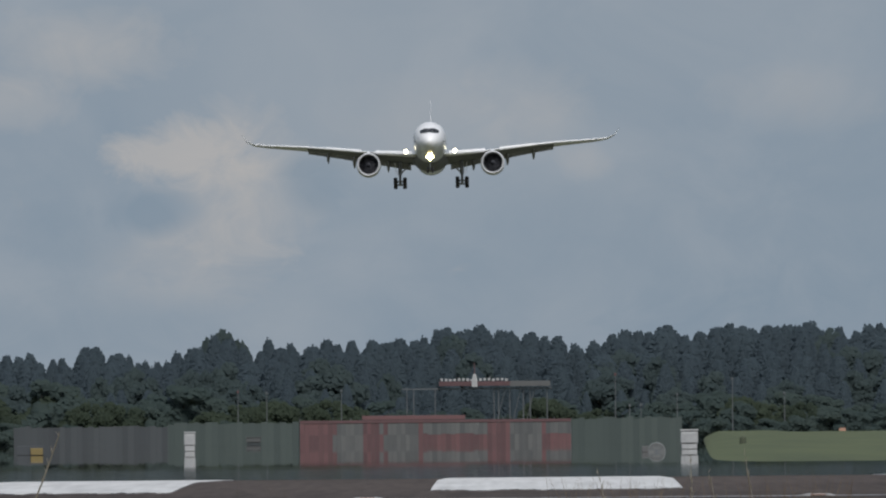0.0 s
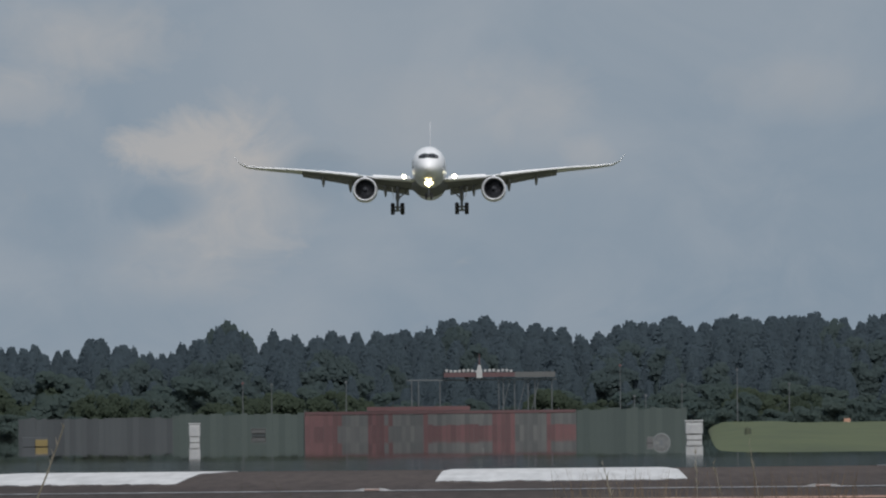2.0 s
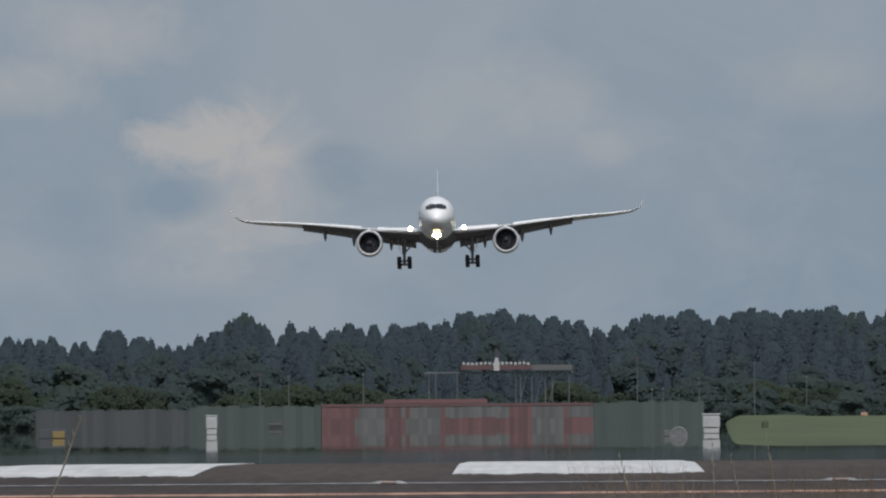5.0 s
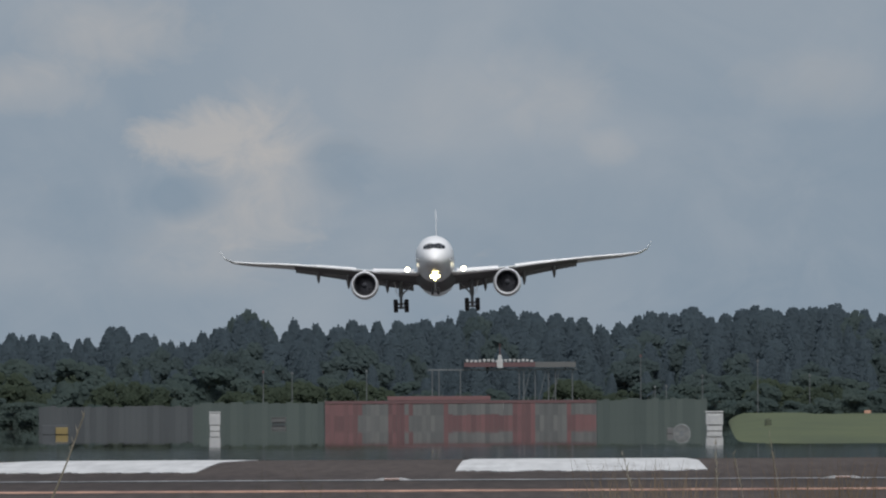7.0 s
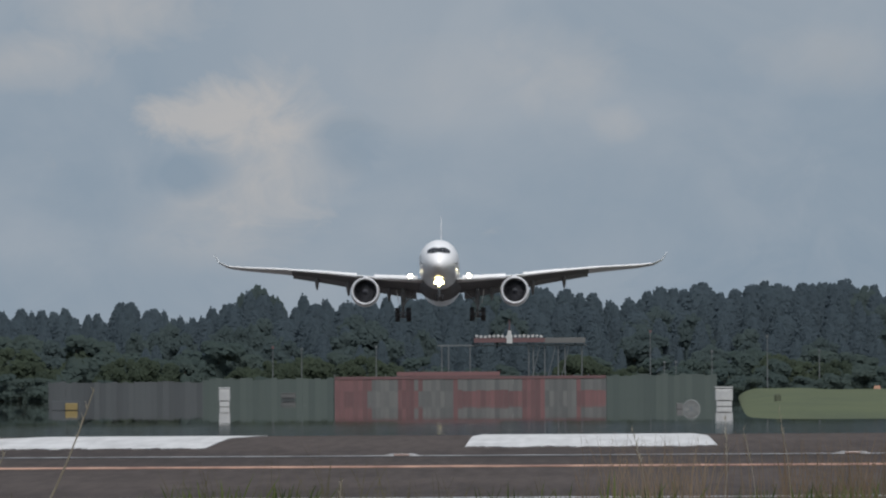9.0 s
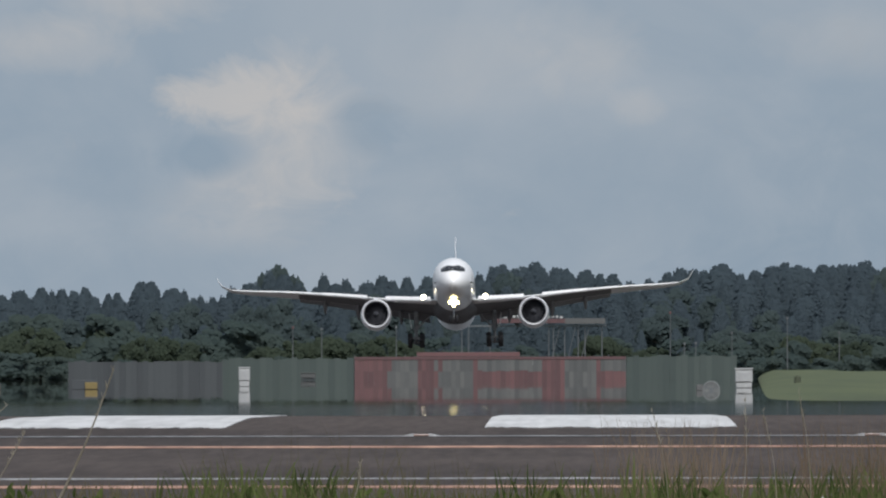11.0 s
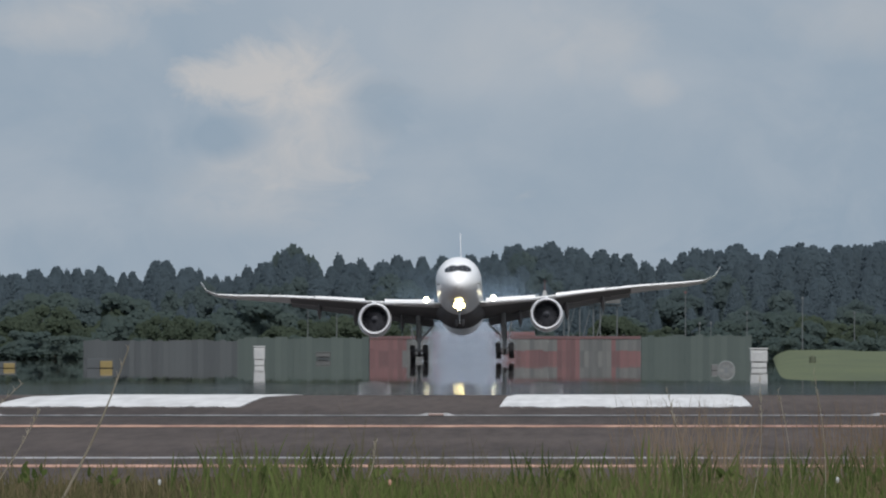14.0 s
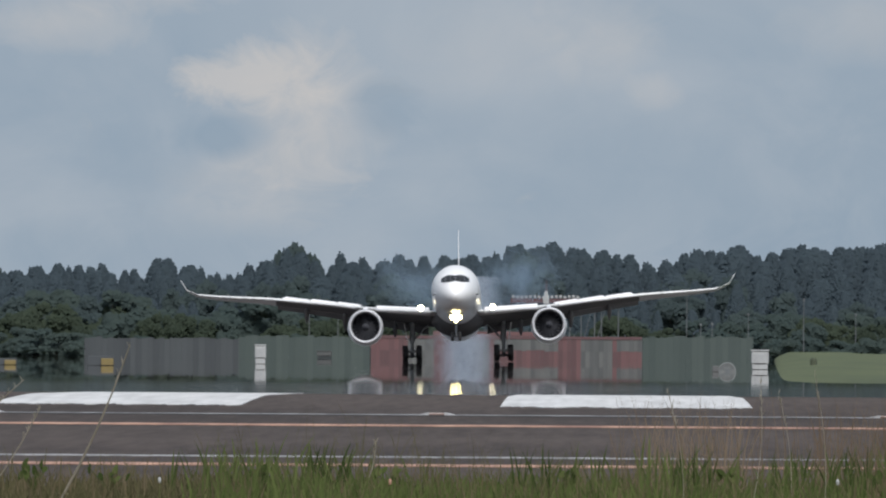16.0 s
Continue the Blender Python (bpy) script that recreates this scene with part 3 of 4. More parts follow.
def sign(u, top, width, label):
    x, y, z = at(u, top, 1265)
    w = width / 36000 * 1265
    ob = thing("taxiway_sign", label, "sign", "signs by the runway", Matrix.Translation((x, y, 0)))
    part("board", boxed(0, 0, z * 0.52, w, 0.12, z * 0.94, 0.03), YELLOW, ob)
    part("frame", boxed(-w * 0.5, 0.12, z * 0.66, w * 2.2, 0.08, z * 1.3, 0.03), WALL_GREY, ob)
    for s in (-0.35, 0.35):
        part("leg", boxed(w * s, 0.1, z * 0.1, 0.06, 0.06, z * 0.24), GALV, ob)


sign(188, 639, 22, "yellow airfield sign on short legs beside fence")
sign(16, 643, 20, "yellow airfield sign on short legs in grass")

# small round antenna and its stand
x, y, z = at(1285, 634, 1100)
dish = thing("round_antenna", "pale round antenna dish on a low stand", "antenna", "", Matrix.Translation((x, y, 0)))
part("dish", lathe(bmesh.new(), [(0.03, 0.02), (0.02, 0.22), (-0.02, 0.4), (-0.05, 0.46), (-0.02, 0.49), (0.02, 0.44), (0.08, 0.28), (0.1, 0.02)], (0, 0, 0.04), 28), DISH_GREY, dish, smooth=True)
part("feed", tube(bmesh.new(), (0, 0.08, 0.06), (0, -0.3, 0.06), 0.05, 0.09), GALV, dish)
part("box", boxed(-0.62, 0.1, 0.16, 0.36, 0.3, 0.34, 0.04), PALE, dish)
part("stand", boxed(0, 0.22, 0.1, 0.2, 0.16, 0.24, 0.02), GALV, dish)


def mound():
    """A grassy verge that climbs slowly to a rounded bank at the far end."""
    d = 3350
    x0, x1 = at(1368, 0, d)[0], at(2200, 0, d)[0]
    top = at(0, 622, d)[2]
    bm = bmesh.new()
    rings = []
    for k in range(60):
        s = (k / 59) ** 1.5
        x = x0 + (x1 - x0) * s
        h = top * min(1.0, ((x - x0) / 2.5) ** 0.5) * (0.93 + 0.09 * noise.noise((x * 0.15, 0, 0)) + (0.25 if x - x0 < 12 else 0.1))
        ring = []
        for j in range(21):
            f = j / 20
            y = 650 + (d - 650) * f ** 1.3
            near = 5.6 + (x - x0)
            ring.append((near + (x - near) * (y - 650) / (d - 650), y, -0.02 + h * f ** 1.2 + 0.05 * noise.noise((x * 0.3, y * 0.02, 2)) * f))
        ring += [(x, d + 4, h * 0.9), (x, d + 9, 0.0)]
        rings.append(ring)
    loft(bm, rings, closed=False)
    k = Mat("mown_bank_grass")
    both = k.math("ADD", k.math("MULTIPLY", k.noise(0.25, 4, k.coords(1, 0.02, 1)), 0.6), k.math("MULTIPLY", k.noise(3.0, 3, k.coords(1, 0.05, 1)), 0.4))
    k.set(Base_Color=k.ramp(both, ((0.28, (0.036, 0.052, 0.019)), (0.72, (0.088, 0.106, 0.038)))), Roughness=0.9)
    tagged(part("grass_bank", bm, k.m, smooth=True), "rounded green grassy bank beside the runway", "grass bank", kind="structure")


mound()
post = thing("marker_post", "dark post standing on the grassy bank", "post", "", Matrix.Translation((*at(1438, 0, 1250)[:2], 0)))
part("post", tube(tube(bmesh.new(), (0, 0, 0), (0, 0, 0.7), 0.24, 0.2), (0, 0, 0.7), (0, 0, 0.8), 0.2, 0.1), OLIVE_POST, post)
x, y, z = at(1614, 616, 3340)
board = thing("marker_board", "small orange marker board on the grassy bank", "marker", "", Matrix.Translation((x, y, 0)))
part("board", boxed(0, 0, z - 0.75, 1.1, 0.12, 1.5, 0.04), ORANGE_LINE, board)
for q in (-0.4, 0.4):
    part("leg", tube(bmesh.new(), (q, 0.1, 0), (q, 0.1, z - 0.8), 0.06), GALV, board)


# ---- the airliner: nose towards -y, origin on the ground under the main wheels ----
def fuselage_section(y):
    """Half width, half height and centre height of the body at y."""
    s = y + 33.0
    if s < 9.5:
        k = max(s, 0.0) / 9.5
        f = (1 - (1 - k) ** 2.1) ** 0.56
        return 2.8 * f, 2.92 * f, 6.3 - 1.2 * (1 - k) ** 1.8
    if y > 14:
        k = (y - 14) / 20.0
        f = 1 - 0.9 * k**1.5
        return 2.8 * f, 2.92 * f, 6.3 + 1.6 * k**1.5
    return 2.8, 2.92, 6.3


def skin(y, a, out=0.0):
    w, h, c = fuselage_section(y)
    return ((w + out) * math.sin(a), y, c + (h + out) * math.cos(a))


def wing_section(x):
    """Leading edge y, chord, height and thickness of the wing at x from the middle."""
    ks = ((2.4, -11.4, 13.6, 4.85, 1.45), (6, -8.6, 11.4, 5.3, 1.25), (10.6, -5.0, 8.8, 5.95, 0.95), (16, -1.3, 6.9, 6.85, 0.7), (22, 2.8, 5.2, 7.75, 0.52), (28, 6.9, 3.4, 8.45, 0.36),
          (30.4, 8.7, 2.5, 8.85, 0.28), (31.6, 9.9, 1.9, 9.5, 0.2), (32.3, 11.2, 1.0, 10.7, 0.12))
    for p, q in zip(ks, ks[1:]):
        if x <= q[0]:
            s = (x - p[0]) / (q[0] - p[0])
            return [a + (b - a) * s for a, b in zip(p[1:], q[1:])]
    return list(ks[-1][1:])


def aerofoil(n=12):
    pts = [(0.5 - 0.5 * math.cos(math.pi * i / n)) for i in range(n + 1)]
    shape = lambda c: 2.6 * (0.2969 * c**0.5 - 0.126 * c - 0.3516 * c**2 + 0.2843 * c**3 - 0.1015 * c**4)
    return [(c, shape(c) * 1.15 + 0.1 * c * (1 - c)) for c in pts] + [(c, -shape(c) * 0.75) for c in reversed(pts[1:-1])]


def wing(side, parent):
    bm = bmesh.new()
    foil = aerofoil()
    xs = [2.4 + (28 - 2.4) * k / 26 for k in range(27)] + [28.8, 29.6, 30.4, 31.0, 31.6, 32.0, 32.3]
    rings = []
    for x in xs:
        le, ch, z, th = wing_section(x)
        tip = max(0.0, (x - 29.6) / 2.7)
        lean = 1.1 * tip
        rings.append([(side * (x - math.sin(lean) * zz * th * 0.9), le + c * ch, z + zz * th * 0.9 * math.cos(lean) - 0.06 * c * ch * (1 - tip)) for c, zz in foil])
    loft(bm, rings)
    w = part("wing", bm, WING_WHITE, parent, smooth=True)
    half = len(foil) // 2
    low = [(c, zz) for c, zz in foil[half:] + foil[:1] if 0.1 < c <= 0.97]
    # the inner part gets a darker colour that stands for its shade
    for lot, paint, label in ((xs[:20], UNDER_SHADED, "underside of the inner wing, shade painted in as grey"), (xs[19:-4], WING_GREY, "pale underside of the outer wing")):
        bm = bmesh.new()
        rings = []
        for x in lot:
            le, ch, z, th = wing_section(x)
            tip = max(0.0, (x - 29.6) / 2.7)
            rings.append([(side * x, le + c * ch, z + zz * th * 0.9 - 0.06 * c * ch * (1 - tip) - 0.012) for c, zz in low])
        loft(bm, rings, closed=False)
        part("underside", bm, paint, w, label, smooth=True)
    # lowered flaps and drooped slats
    for x0, x1, turn in ((3.4, 9.2, 13), (9.5, 21.0, 22)):
        bm = bmesh.new()
        rings = []
        for k in range(7):
            x = x0 + (x1 - x0) * k / 6
            le, ch, z, th = wing_section(x)
            fl = 0.24 * ch
            hinge = (le + 0.93 * ch, z - 0.06 * ch + (0.16 if x0 > 9 else -0.05))
            a = radians(turn)
            rings.append([(side * x, hinge[0] + fl * (c * math.cos(a)) + fl * zz * 0.14 * math.sin(a), hinge[1] - fl * c * math.sin(a) + fl * zz * 0.14) for c, zz in aerofoil(6)])
        loft(bm, rings)
        part("flap", bm, FLAP_GREY, w, "grey flap, lowered for landing")
    for x0, x1 in ((3.2, 9.3), (11.8, 18.0), (18.1, 23.6), (23.7, 30.2)):
        bm = bmesh.new()
        rings = []
        for k in range(6):
            x = x0 + (x1 - x0) * k / 5
            le, ch, z, th = wing_section(x)
            s, tall = 0.17 * ch, (0.1 + 0.05 * ch) / (0.5 if x0 < 18 else 0.66)
            rings.append([(side * x, le - 0.5 * s + c * s, z - 0.07 + (zz - 0.04) * tall + 0.15 * c * s) for c, zz in aerofoil(6)])
        loft(bm, rings)
        part("slat", bm, SLAT, w, "white slat, lowered")
    for x, size in ((7.3, 1.0), (13.1, 1.15), (17.6, 1.0)):
        le, ch, z, th = wing_section(x)
        bm = bmesh.new()
        y0, z0 = le + ch * 0.72, z - 0.06 * ch - (0.0 if x > 9 else 0.2)
        rings = []
        for k in range(9):
            s = k / 8
            r = 0.28 * size * math.sin(math.pi * (0.06 + 0.88 * s)) ** 0.7
            c = (side * x, y0 + 3.9 * s * size, z0 - 1.35 * s**1.4 * size)
            rings.append([(c[0] + r * math.cos(b), c[1], c[2] + 1.6 * r * math.sin(b)) for b in [6.283 * j / 10 for j in range(10)]])
        loft(bm, rings)
        part("flap_track_fairing", bm, FLAP_GREY, w, smooth=True)
    return w


def engine(side, parent):
    cx, cy, cz = side * 10.6, -8.5, 3.5
    eng = part("engine", lathe(bmesh.new(), [(0.22, 1.98), (0.9, 2.06), (2.2, 2.08), (3.8, 1.95), (5.4, 1.62), (5.4, 1.5), (3.5, 1.5)], (cx, cy, cz)), PAINT, parent, smooth=True)
    part("inlet_lip", lathe(bmesh.new(), [(0.26, 1.985), (0.08, 1.93), (0.0, 1.84), (0.03, 1.74), (0.16, 1.66), (0.3, 1.62)], (cx, cy, cz)), LIP, eng, "bright metal inlet lip", smooth=True)
    part("inlet_duct", lathe(bmesh.new(), [(0.3, 1.62), (0.9, 1.55), (1.6, 1.52), (1.7, 0.02)], (cx, cy, cz)), DARK, eng, smooth=True)
    for k in range(22):
        a = 6.283 * k / 22
        bm = bmesh.new()
        rings = []
        for r, tw in ((0.4, 0.2), (0.9, 0.5), (1.5, 0.85)):
            ring = []
            for dx, dy in ((-0.16, -0.1), (0.16, 0.1), (0.16, 0.13), (-0.16, -0.07)):
                d = dx * math.cos(tw)
                ring.append((cx + r * math.cos(a) - d * math.sin(a), cy + 1.25 + dy + dx * math.sin(tw), cz + r * math.sin(a) + d * math.cos(a)))
            rings.append(ring)
        loft(bm, rings)
        part("fan_blade", bm, FAN, eng)
    part("spinner", lathe(bmesh.new(), [(0.55, 0.02), (0.7, 0.18), (1.0, 0.36), (1.3, 0.45)], (cx, cy, cz), 20), FAN, eng, smooth=True)
    part("exhaust_nozzle", lathe(bmesh.new(), [(4.8, 1.35), (6.6, 0.95), (6.6, 0.85), (5.0, 0.85), (7.4, 0.1)], (cx, cy, cz), 24), STEEL, eng, smooth=True)
    bm = bmesh.new()
    loft(bm, [[(cx - t, cy + y0, cz + z0), (cx + t, cy + y0, cz + z0), (cx + t, cy + y1, cz + z1), (cx - t, cy + y1, cz + z1)] for t, y0, z0, y1, z1 in
              ((0.05, 0.8, 1.9, 5.6, 1.5), (0.22, 1.4, 2.1, 6.2, 1.7), (0.24, 2.8, 2.45, 8.0, 2.0))])
    part("pylon", bm, PAINT, eng)


def wheel(x, y, z, r, w, parent):
    """A tyre with a separate rim, its axle across."""
    sides = 26
    prof = [(-w / 2, r * 0.62), (-w / 2, r * 0.86), (-w * 0.36, r * 0.97), (-w * 0.15, r), (w * 0.15, r), (w * 0.36, r * 0.97), (w / 2, r * 0.86), (w / 2, r * 0.62)]
    ring = lambda rr, xx: [(x + xx, y + rr * math.cos(6.2832 * i / sides), z + rr * math.sin(6.2832 * i / sides)) for i in range(sides)]
    wh = part("tyre", loft(bmesh.new(), [ring(rr, xx) for xx, rr in prof] + [ring(r * 0.62, -w / 2)], caps=False), RUBBER, parent, smooth=True)
    part("rim", loft(bmesh.new(), [ring(r * 0.1, -w * 0.3), ring(r * 0.5, -w * 0.42), ring(r * 0.62, -w * 0.46), ring(r * 0.62, w * 0.46), ring(r * 0.5, w * 0.42), ring(r * 0.1, w * 0.3)]), STEEL, wh)


def main_gear(side, parent):
    x = side * 5.3
    g = part("main_gear", tube(tube(bmesh.new(), (x, 0, 0.75), (x, 0, 2.6), 0.22), (x, 0, 2.3), (x - side * 0.1, -0.2, 5.7), 0.34), STEEL, parent, smooth=False)
    lean = -0.19
    part("bogie_beam", box(bmesh.new(), x, 0, 0.9, 0.32, 2.5, 0.34, 0.06, Matrix.Rotation(lean, 4, "X")), STEEL, g)
    part("brace", tube(bmesh.new(), (x, 0, 2.4), (x - side * 2.0, -0.3, 4.3), 0.12), STEEL, g)
    part("brace", tube(bmesh.new(), (x, 0.1, 2.1), (x + side * 0.2, 2.2, 4.4), 0.1), STEEL, g)
    part("torque_link", boxed(x, 0.35, 1.7, 0.22, 0.4, 0.8, 0.04, Matrix.Rotation(0.3, 4, "X")), STEEL, g)
    part("gear_door", boxed(x + side * 0.75, -0.1, 3.5, 0.08, 2.0, 1.9, 0.03, Matrix.Rotation(side * 0.18, 4, "Y")), PAINT, g)
    for dy in (-1.05, 1.05):
        zc = 0.74 + (0.36 if dy < 0 else -0.04)
        part("axle", tube(bmesh.new(), (x - 0.9, dy, zc), (x + 0.9, dy, zc), 0.16), STEEL, g)
        for s in (-0.8, 0.8):
            wheel(x + s, dy, zc, 0.7, 0.66, g)
    return g


def landing_lamp(x, y, z, r, material, parent, label):
    """A steel lamp housing with a lit lens set back in its mouth."""
    lamp = part("landing_lamp", lathe(bmesh.new(), [(0.0, r * 0.96), (-0.7 * r, r * 0.98), (-0.7 * r, r * 1.04), (0.05, r), (0.22, r * 0.7), (0.3, 0.05)], (x, y, z), 20), STEEL, parent)
    part("lens", lathe(bmesh.new(), [(-0.02, 0.01), (-0.015, r * 0.6), (0.0, r * 0.95)], (x, y, z), 20), material, lamp, label)


def nose_gear(parent):
    g = part("nose_gear", tube(tube(bmesh.new(), (0, -26, 0.8), (0, -26, 2.4), 0.11), (0, -26, 2.2), (0, -26, 4.2), 0.16), STEEL, parent)
    for s in (-0.42, 0.42):
        wheel(s, -26, 0.85, 0.53, 0.36, g)
    for s in (-1, 1):
        part("gear_door", boxed(s * 0.85, -25.6, 3.0, 0.06, 2.4, 1.0, 0.02, Matrix.Rotation(s * 0.12, 4, "Y")), PAINT, g)
    part("lamp_bar", boxed(0, -26.2, 2.95, 1.3, 0.16, 0.2, 0.03), STEEL, g)
    for lx, lz, r in ((-0.4, 3.0, 0.3), (0.4, 3.0, 0.3), (0, 3.42, 0.27), (0, 2.6, 0.22)):
        landing_lamp(lx, -26.55, lz, r, LAMP_WARM, g, "lit warm landing lamp lens")


def airliner():
    legs, spoilers = [], []
    jet = thing("airliner", "white twin-engine airliner landing with wheels down, lights on", "airplane")
    n = 48
    ys = [-33 + 9.5 * (k / 24) ** 1.7 for k in range(25)] + [-20, -14, -8, -2, 4, 10, 14] + [14 + 20 * (k / 12) for k in range(1, 13)]
    ys[0] = -32.995
    body = part("fuselage", loft(bmesh.new(), [[skin(y, 2 * math.pi * i / n) for i in range(n)] for y in ys]), PAINT, jet, smooth=True)
    # belly fairing over the wing box, with the belly's shade in its grey
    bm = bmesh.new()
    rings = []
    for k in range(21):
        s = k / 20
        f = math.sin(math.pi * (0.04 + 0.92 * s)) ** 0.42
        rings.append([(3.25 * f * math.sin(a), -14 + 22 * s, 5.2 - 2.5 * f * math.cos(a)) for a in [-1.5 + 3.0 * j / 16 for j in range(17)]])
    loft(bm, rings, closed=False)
    part("belly_fairing", bm, UNDER_SHADED, body, smooth=True)
    # cockpit panes in a dark mask
    def on_nose(x, z):
        """The point of the nose with this x and z, a little proud of the skin."""
        lo, hi = -32.9, -23.5
        for _ in range(40):
            y = (lo + hi) / 2
            w, h, c = fuselage_section(y)
            lo, hi = (y, hi) if (x / w) ** 2 + ((z - c) / h) ** 2 > 1 else (lo, y)
        return (x * 1.012, hi - 0.05, z + 0.02)

    for k in range(6):
        x0, x1 = -1.6 + 1.6 * k / 3 + 0.008, -1.6 + 1.6 * (k + 1) / 3 - 0.008
        bm = bmesh.new()
        rings = []
        for j in range(5):
            ring = []
            for i in range(6):
                x = x0 + (x1 - x0) * i / 5
                t = abs(x) / 1.6
                top, low = 7.42 + 0.16 * math.sin(math.pi * min(t * 1.1, 1)) - 0.22 * t**3, 6.78 - 0.12 * math.sin(math.pi * t) - 0.05 * t
                ring.append(on_nose(x, low + (top - low) * j / 4))
            rings.append(ring)
        loft(bm, rings, closed=False)
        part("cockpit_window", bm, BLACK_GLASS, body, "black cockpit window pane", smooth=True)
    for side in (-1, 1):
        for y in (-26.5, -14.5, 5.0, 20.0):
            bm = bmesh.new()
            w = 0.55
            loft(bm, [[skin(y - w + 2 * w * i / 4, side * (1.25 + 0.55 * j / 5), 0.02) for i in range(5)] for j in range(6)], closed=False)
            part("cabin_door", bm, WING_GREY, body)
        bm = bmesh.new()
        for k in range(60):
            y = -24.5 + k * 0.62
            if min(abs(y - d) for d in (-14.5, 5.0)) > 0.8:
                loft(bm, [[skin(y - 0.12 + 0.24 * i, side * (1.34 + 0.12 * j), 0.02) for i in range(2)] for j in range(2)], closed=False)
        part("window_row", bm, BLACK_GLASS, body, "row of small dark cabin windows")
        # mid-height static probes beside the nose show as small dark marks
        part("probe", tube(bmesh.new(), skin(-28.5, side * 1.75, -0.02), skin(-28.9, side * 1.75, 0.35), 0.06), DARK, body)
        wing(side, jet)
        engine(side, jet)
        legs.append(main_gear(side, jet))
        for x0, x1 in ((11.6, 14.5), (14.6, 17.6), (17.7, 20.8)):  # lift dumpers on the upper wing
            xm = (x0 + x1) / 2
            le, ch, z, th = wing_section(xm)
            rise = (wing_section(x1)[2] - wing_section(x0)[2]) / (x1 - x0)
            back = (wing_section(x1)[0] - wing_section(x0)[0]) / (x1 - x0)
            bm = bmesh.new()
            loft(bm, [[(x - xm, yy, zz) for yy, zz in ((0, 0), (0, 0.06), (1.5, 0.05), (1.5, 0.0))] for x in (x0 + 0.02, xm, x1 - 0.02)])
            sp = part("spoiler", bm, SLAT, jet, "white spoiler panel raised after touchdown")
            spoilers.append((sp, (side * xm, le + 0.62 * ch, z + 0.07 * ch * 0.9 - 0.037 * ch), math.degrees(math.atan(rise)) * side, math.degrees(math.atan(back * 0.6)) * side))
        # tailplane
        bm = bmesh.new()
        rings = []
        for k in range(8):
            s = k / 7
            x, le, ch, z = 0.8 + 8.7 * s, 24.5 + 5.4 * s, 6.0 - 3.9 * s, 7.6 + 1.0 * s
            rings.append([(side * x, le + c * ch, z + zz * ch * 0.09) for c, zz in aerofoil(7)])
        loft(bm, rings)
        part("tailplane", bm, WING_GREY, jet, smooth=True)
        for lx, ly, lz, r in ((4.15, -11.75, 5.25, 0.35), (2.68, -13.3, 5.6, 0.055)):
            landing_lamp(side * lx, ly - 0.35, lz, r, LAMP_WHITE, jet, "lit white landing lamp lens")
    bm = bmesh.new()
    rings = []
    for k in range(9):
        s = k / 8
        z, le, ch = 8.6 + 9.1 * s, 21.0 + 8.3 * s, 9.0 - 5.6 * s
        rings.append([((1 if q < 9 else -1) * abs(zz) * ch * 0.045, le + c * ch, z) for q, (c, zz) in enumerate(aerofoil(8))])
    loft(bm, rings)
    part("tail_fin", bm, PAINT, jet, smooth=True)
    part("beacon", lathe(bmesh.new(), [(-0.2, 0.02), (-0.15, 0.12), (0.0, 0.18), (0.15, 0.12), (0.2, 0.02)], (0, -6.0, 2.88), 14), RED, jet, "small red beacon dome")
    nose_gear(jet)
    return jet, legs, spoilers


jet, main_legs, spoilers = airliner()


# ---- tyre smoke: fine drifting specks ----
def smoke(label, count, sx, sy, sz, seed, size=0.04, even=False, material=None):
    rnd = random.Random(seed)
    verts, faces = [], []
    while len(faces) < count:
        p = Vector((rnd.gauss(0, sx), rnd.gauss(0, sy), (rnd.random() ** 1.3 * 3.6 - 1.7) * sz)) if even else Vector((rnd.gauss(0, sx), rnd.gauss(0, sy), rnd.gauss(0, sz)))
        if not even and noise.noise((p.x * 0.35, p.y * 0.1, p.z * 0.35 + seed)) < rnd.uniform(-0.6, 0.25):
            continue
        i = len(verts)
        for k in range(3):
            verts.append(p + Vector((rnd.gauss(0, size), rnd.gauss(0, size), rnd.gauss(0, size))))
        faces.append((i, i + 1, i + 2))
    me = bpy.data.meshes.new("tyre_smoke")
    me.from_pydata(verts, [], faces)
    me.materials.append(material or SMOKE)
    return tagged(new("tyre_smoke", me), label, "smoke", kind="stuff")


low_smoke = [smoke("pale grey tyre smoke low over the runway", 125000, 1.55, 7.0, 1.5, 21 + k, 0.021, True) for k in range(2)]
left_smoke = smoke("thin bluish tyre smoke rising behind the wing", 110000, 2.7, 6.0, 1.9, 24, 0.0135, material=HAZE)
right_smoke = smoke("thin bluish tyre smoke drifting up behind the wing", 140000, 3.1, 6.0, 2.0, 25, 0.0135, material=HAZE)


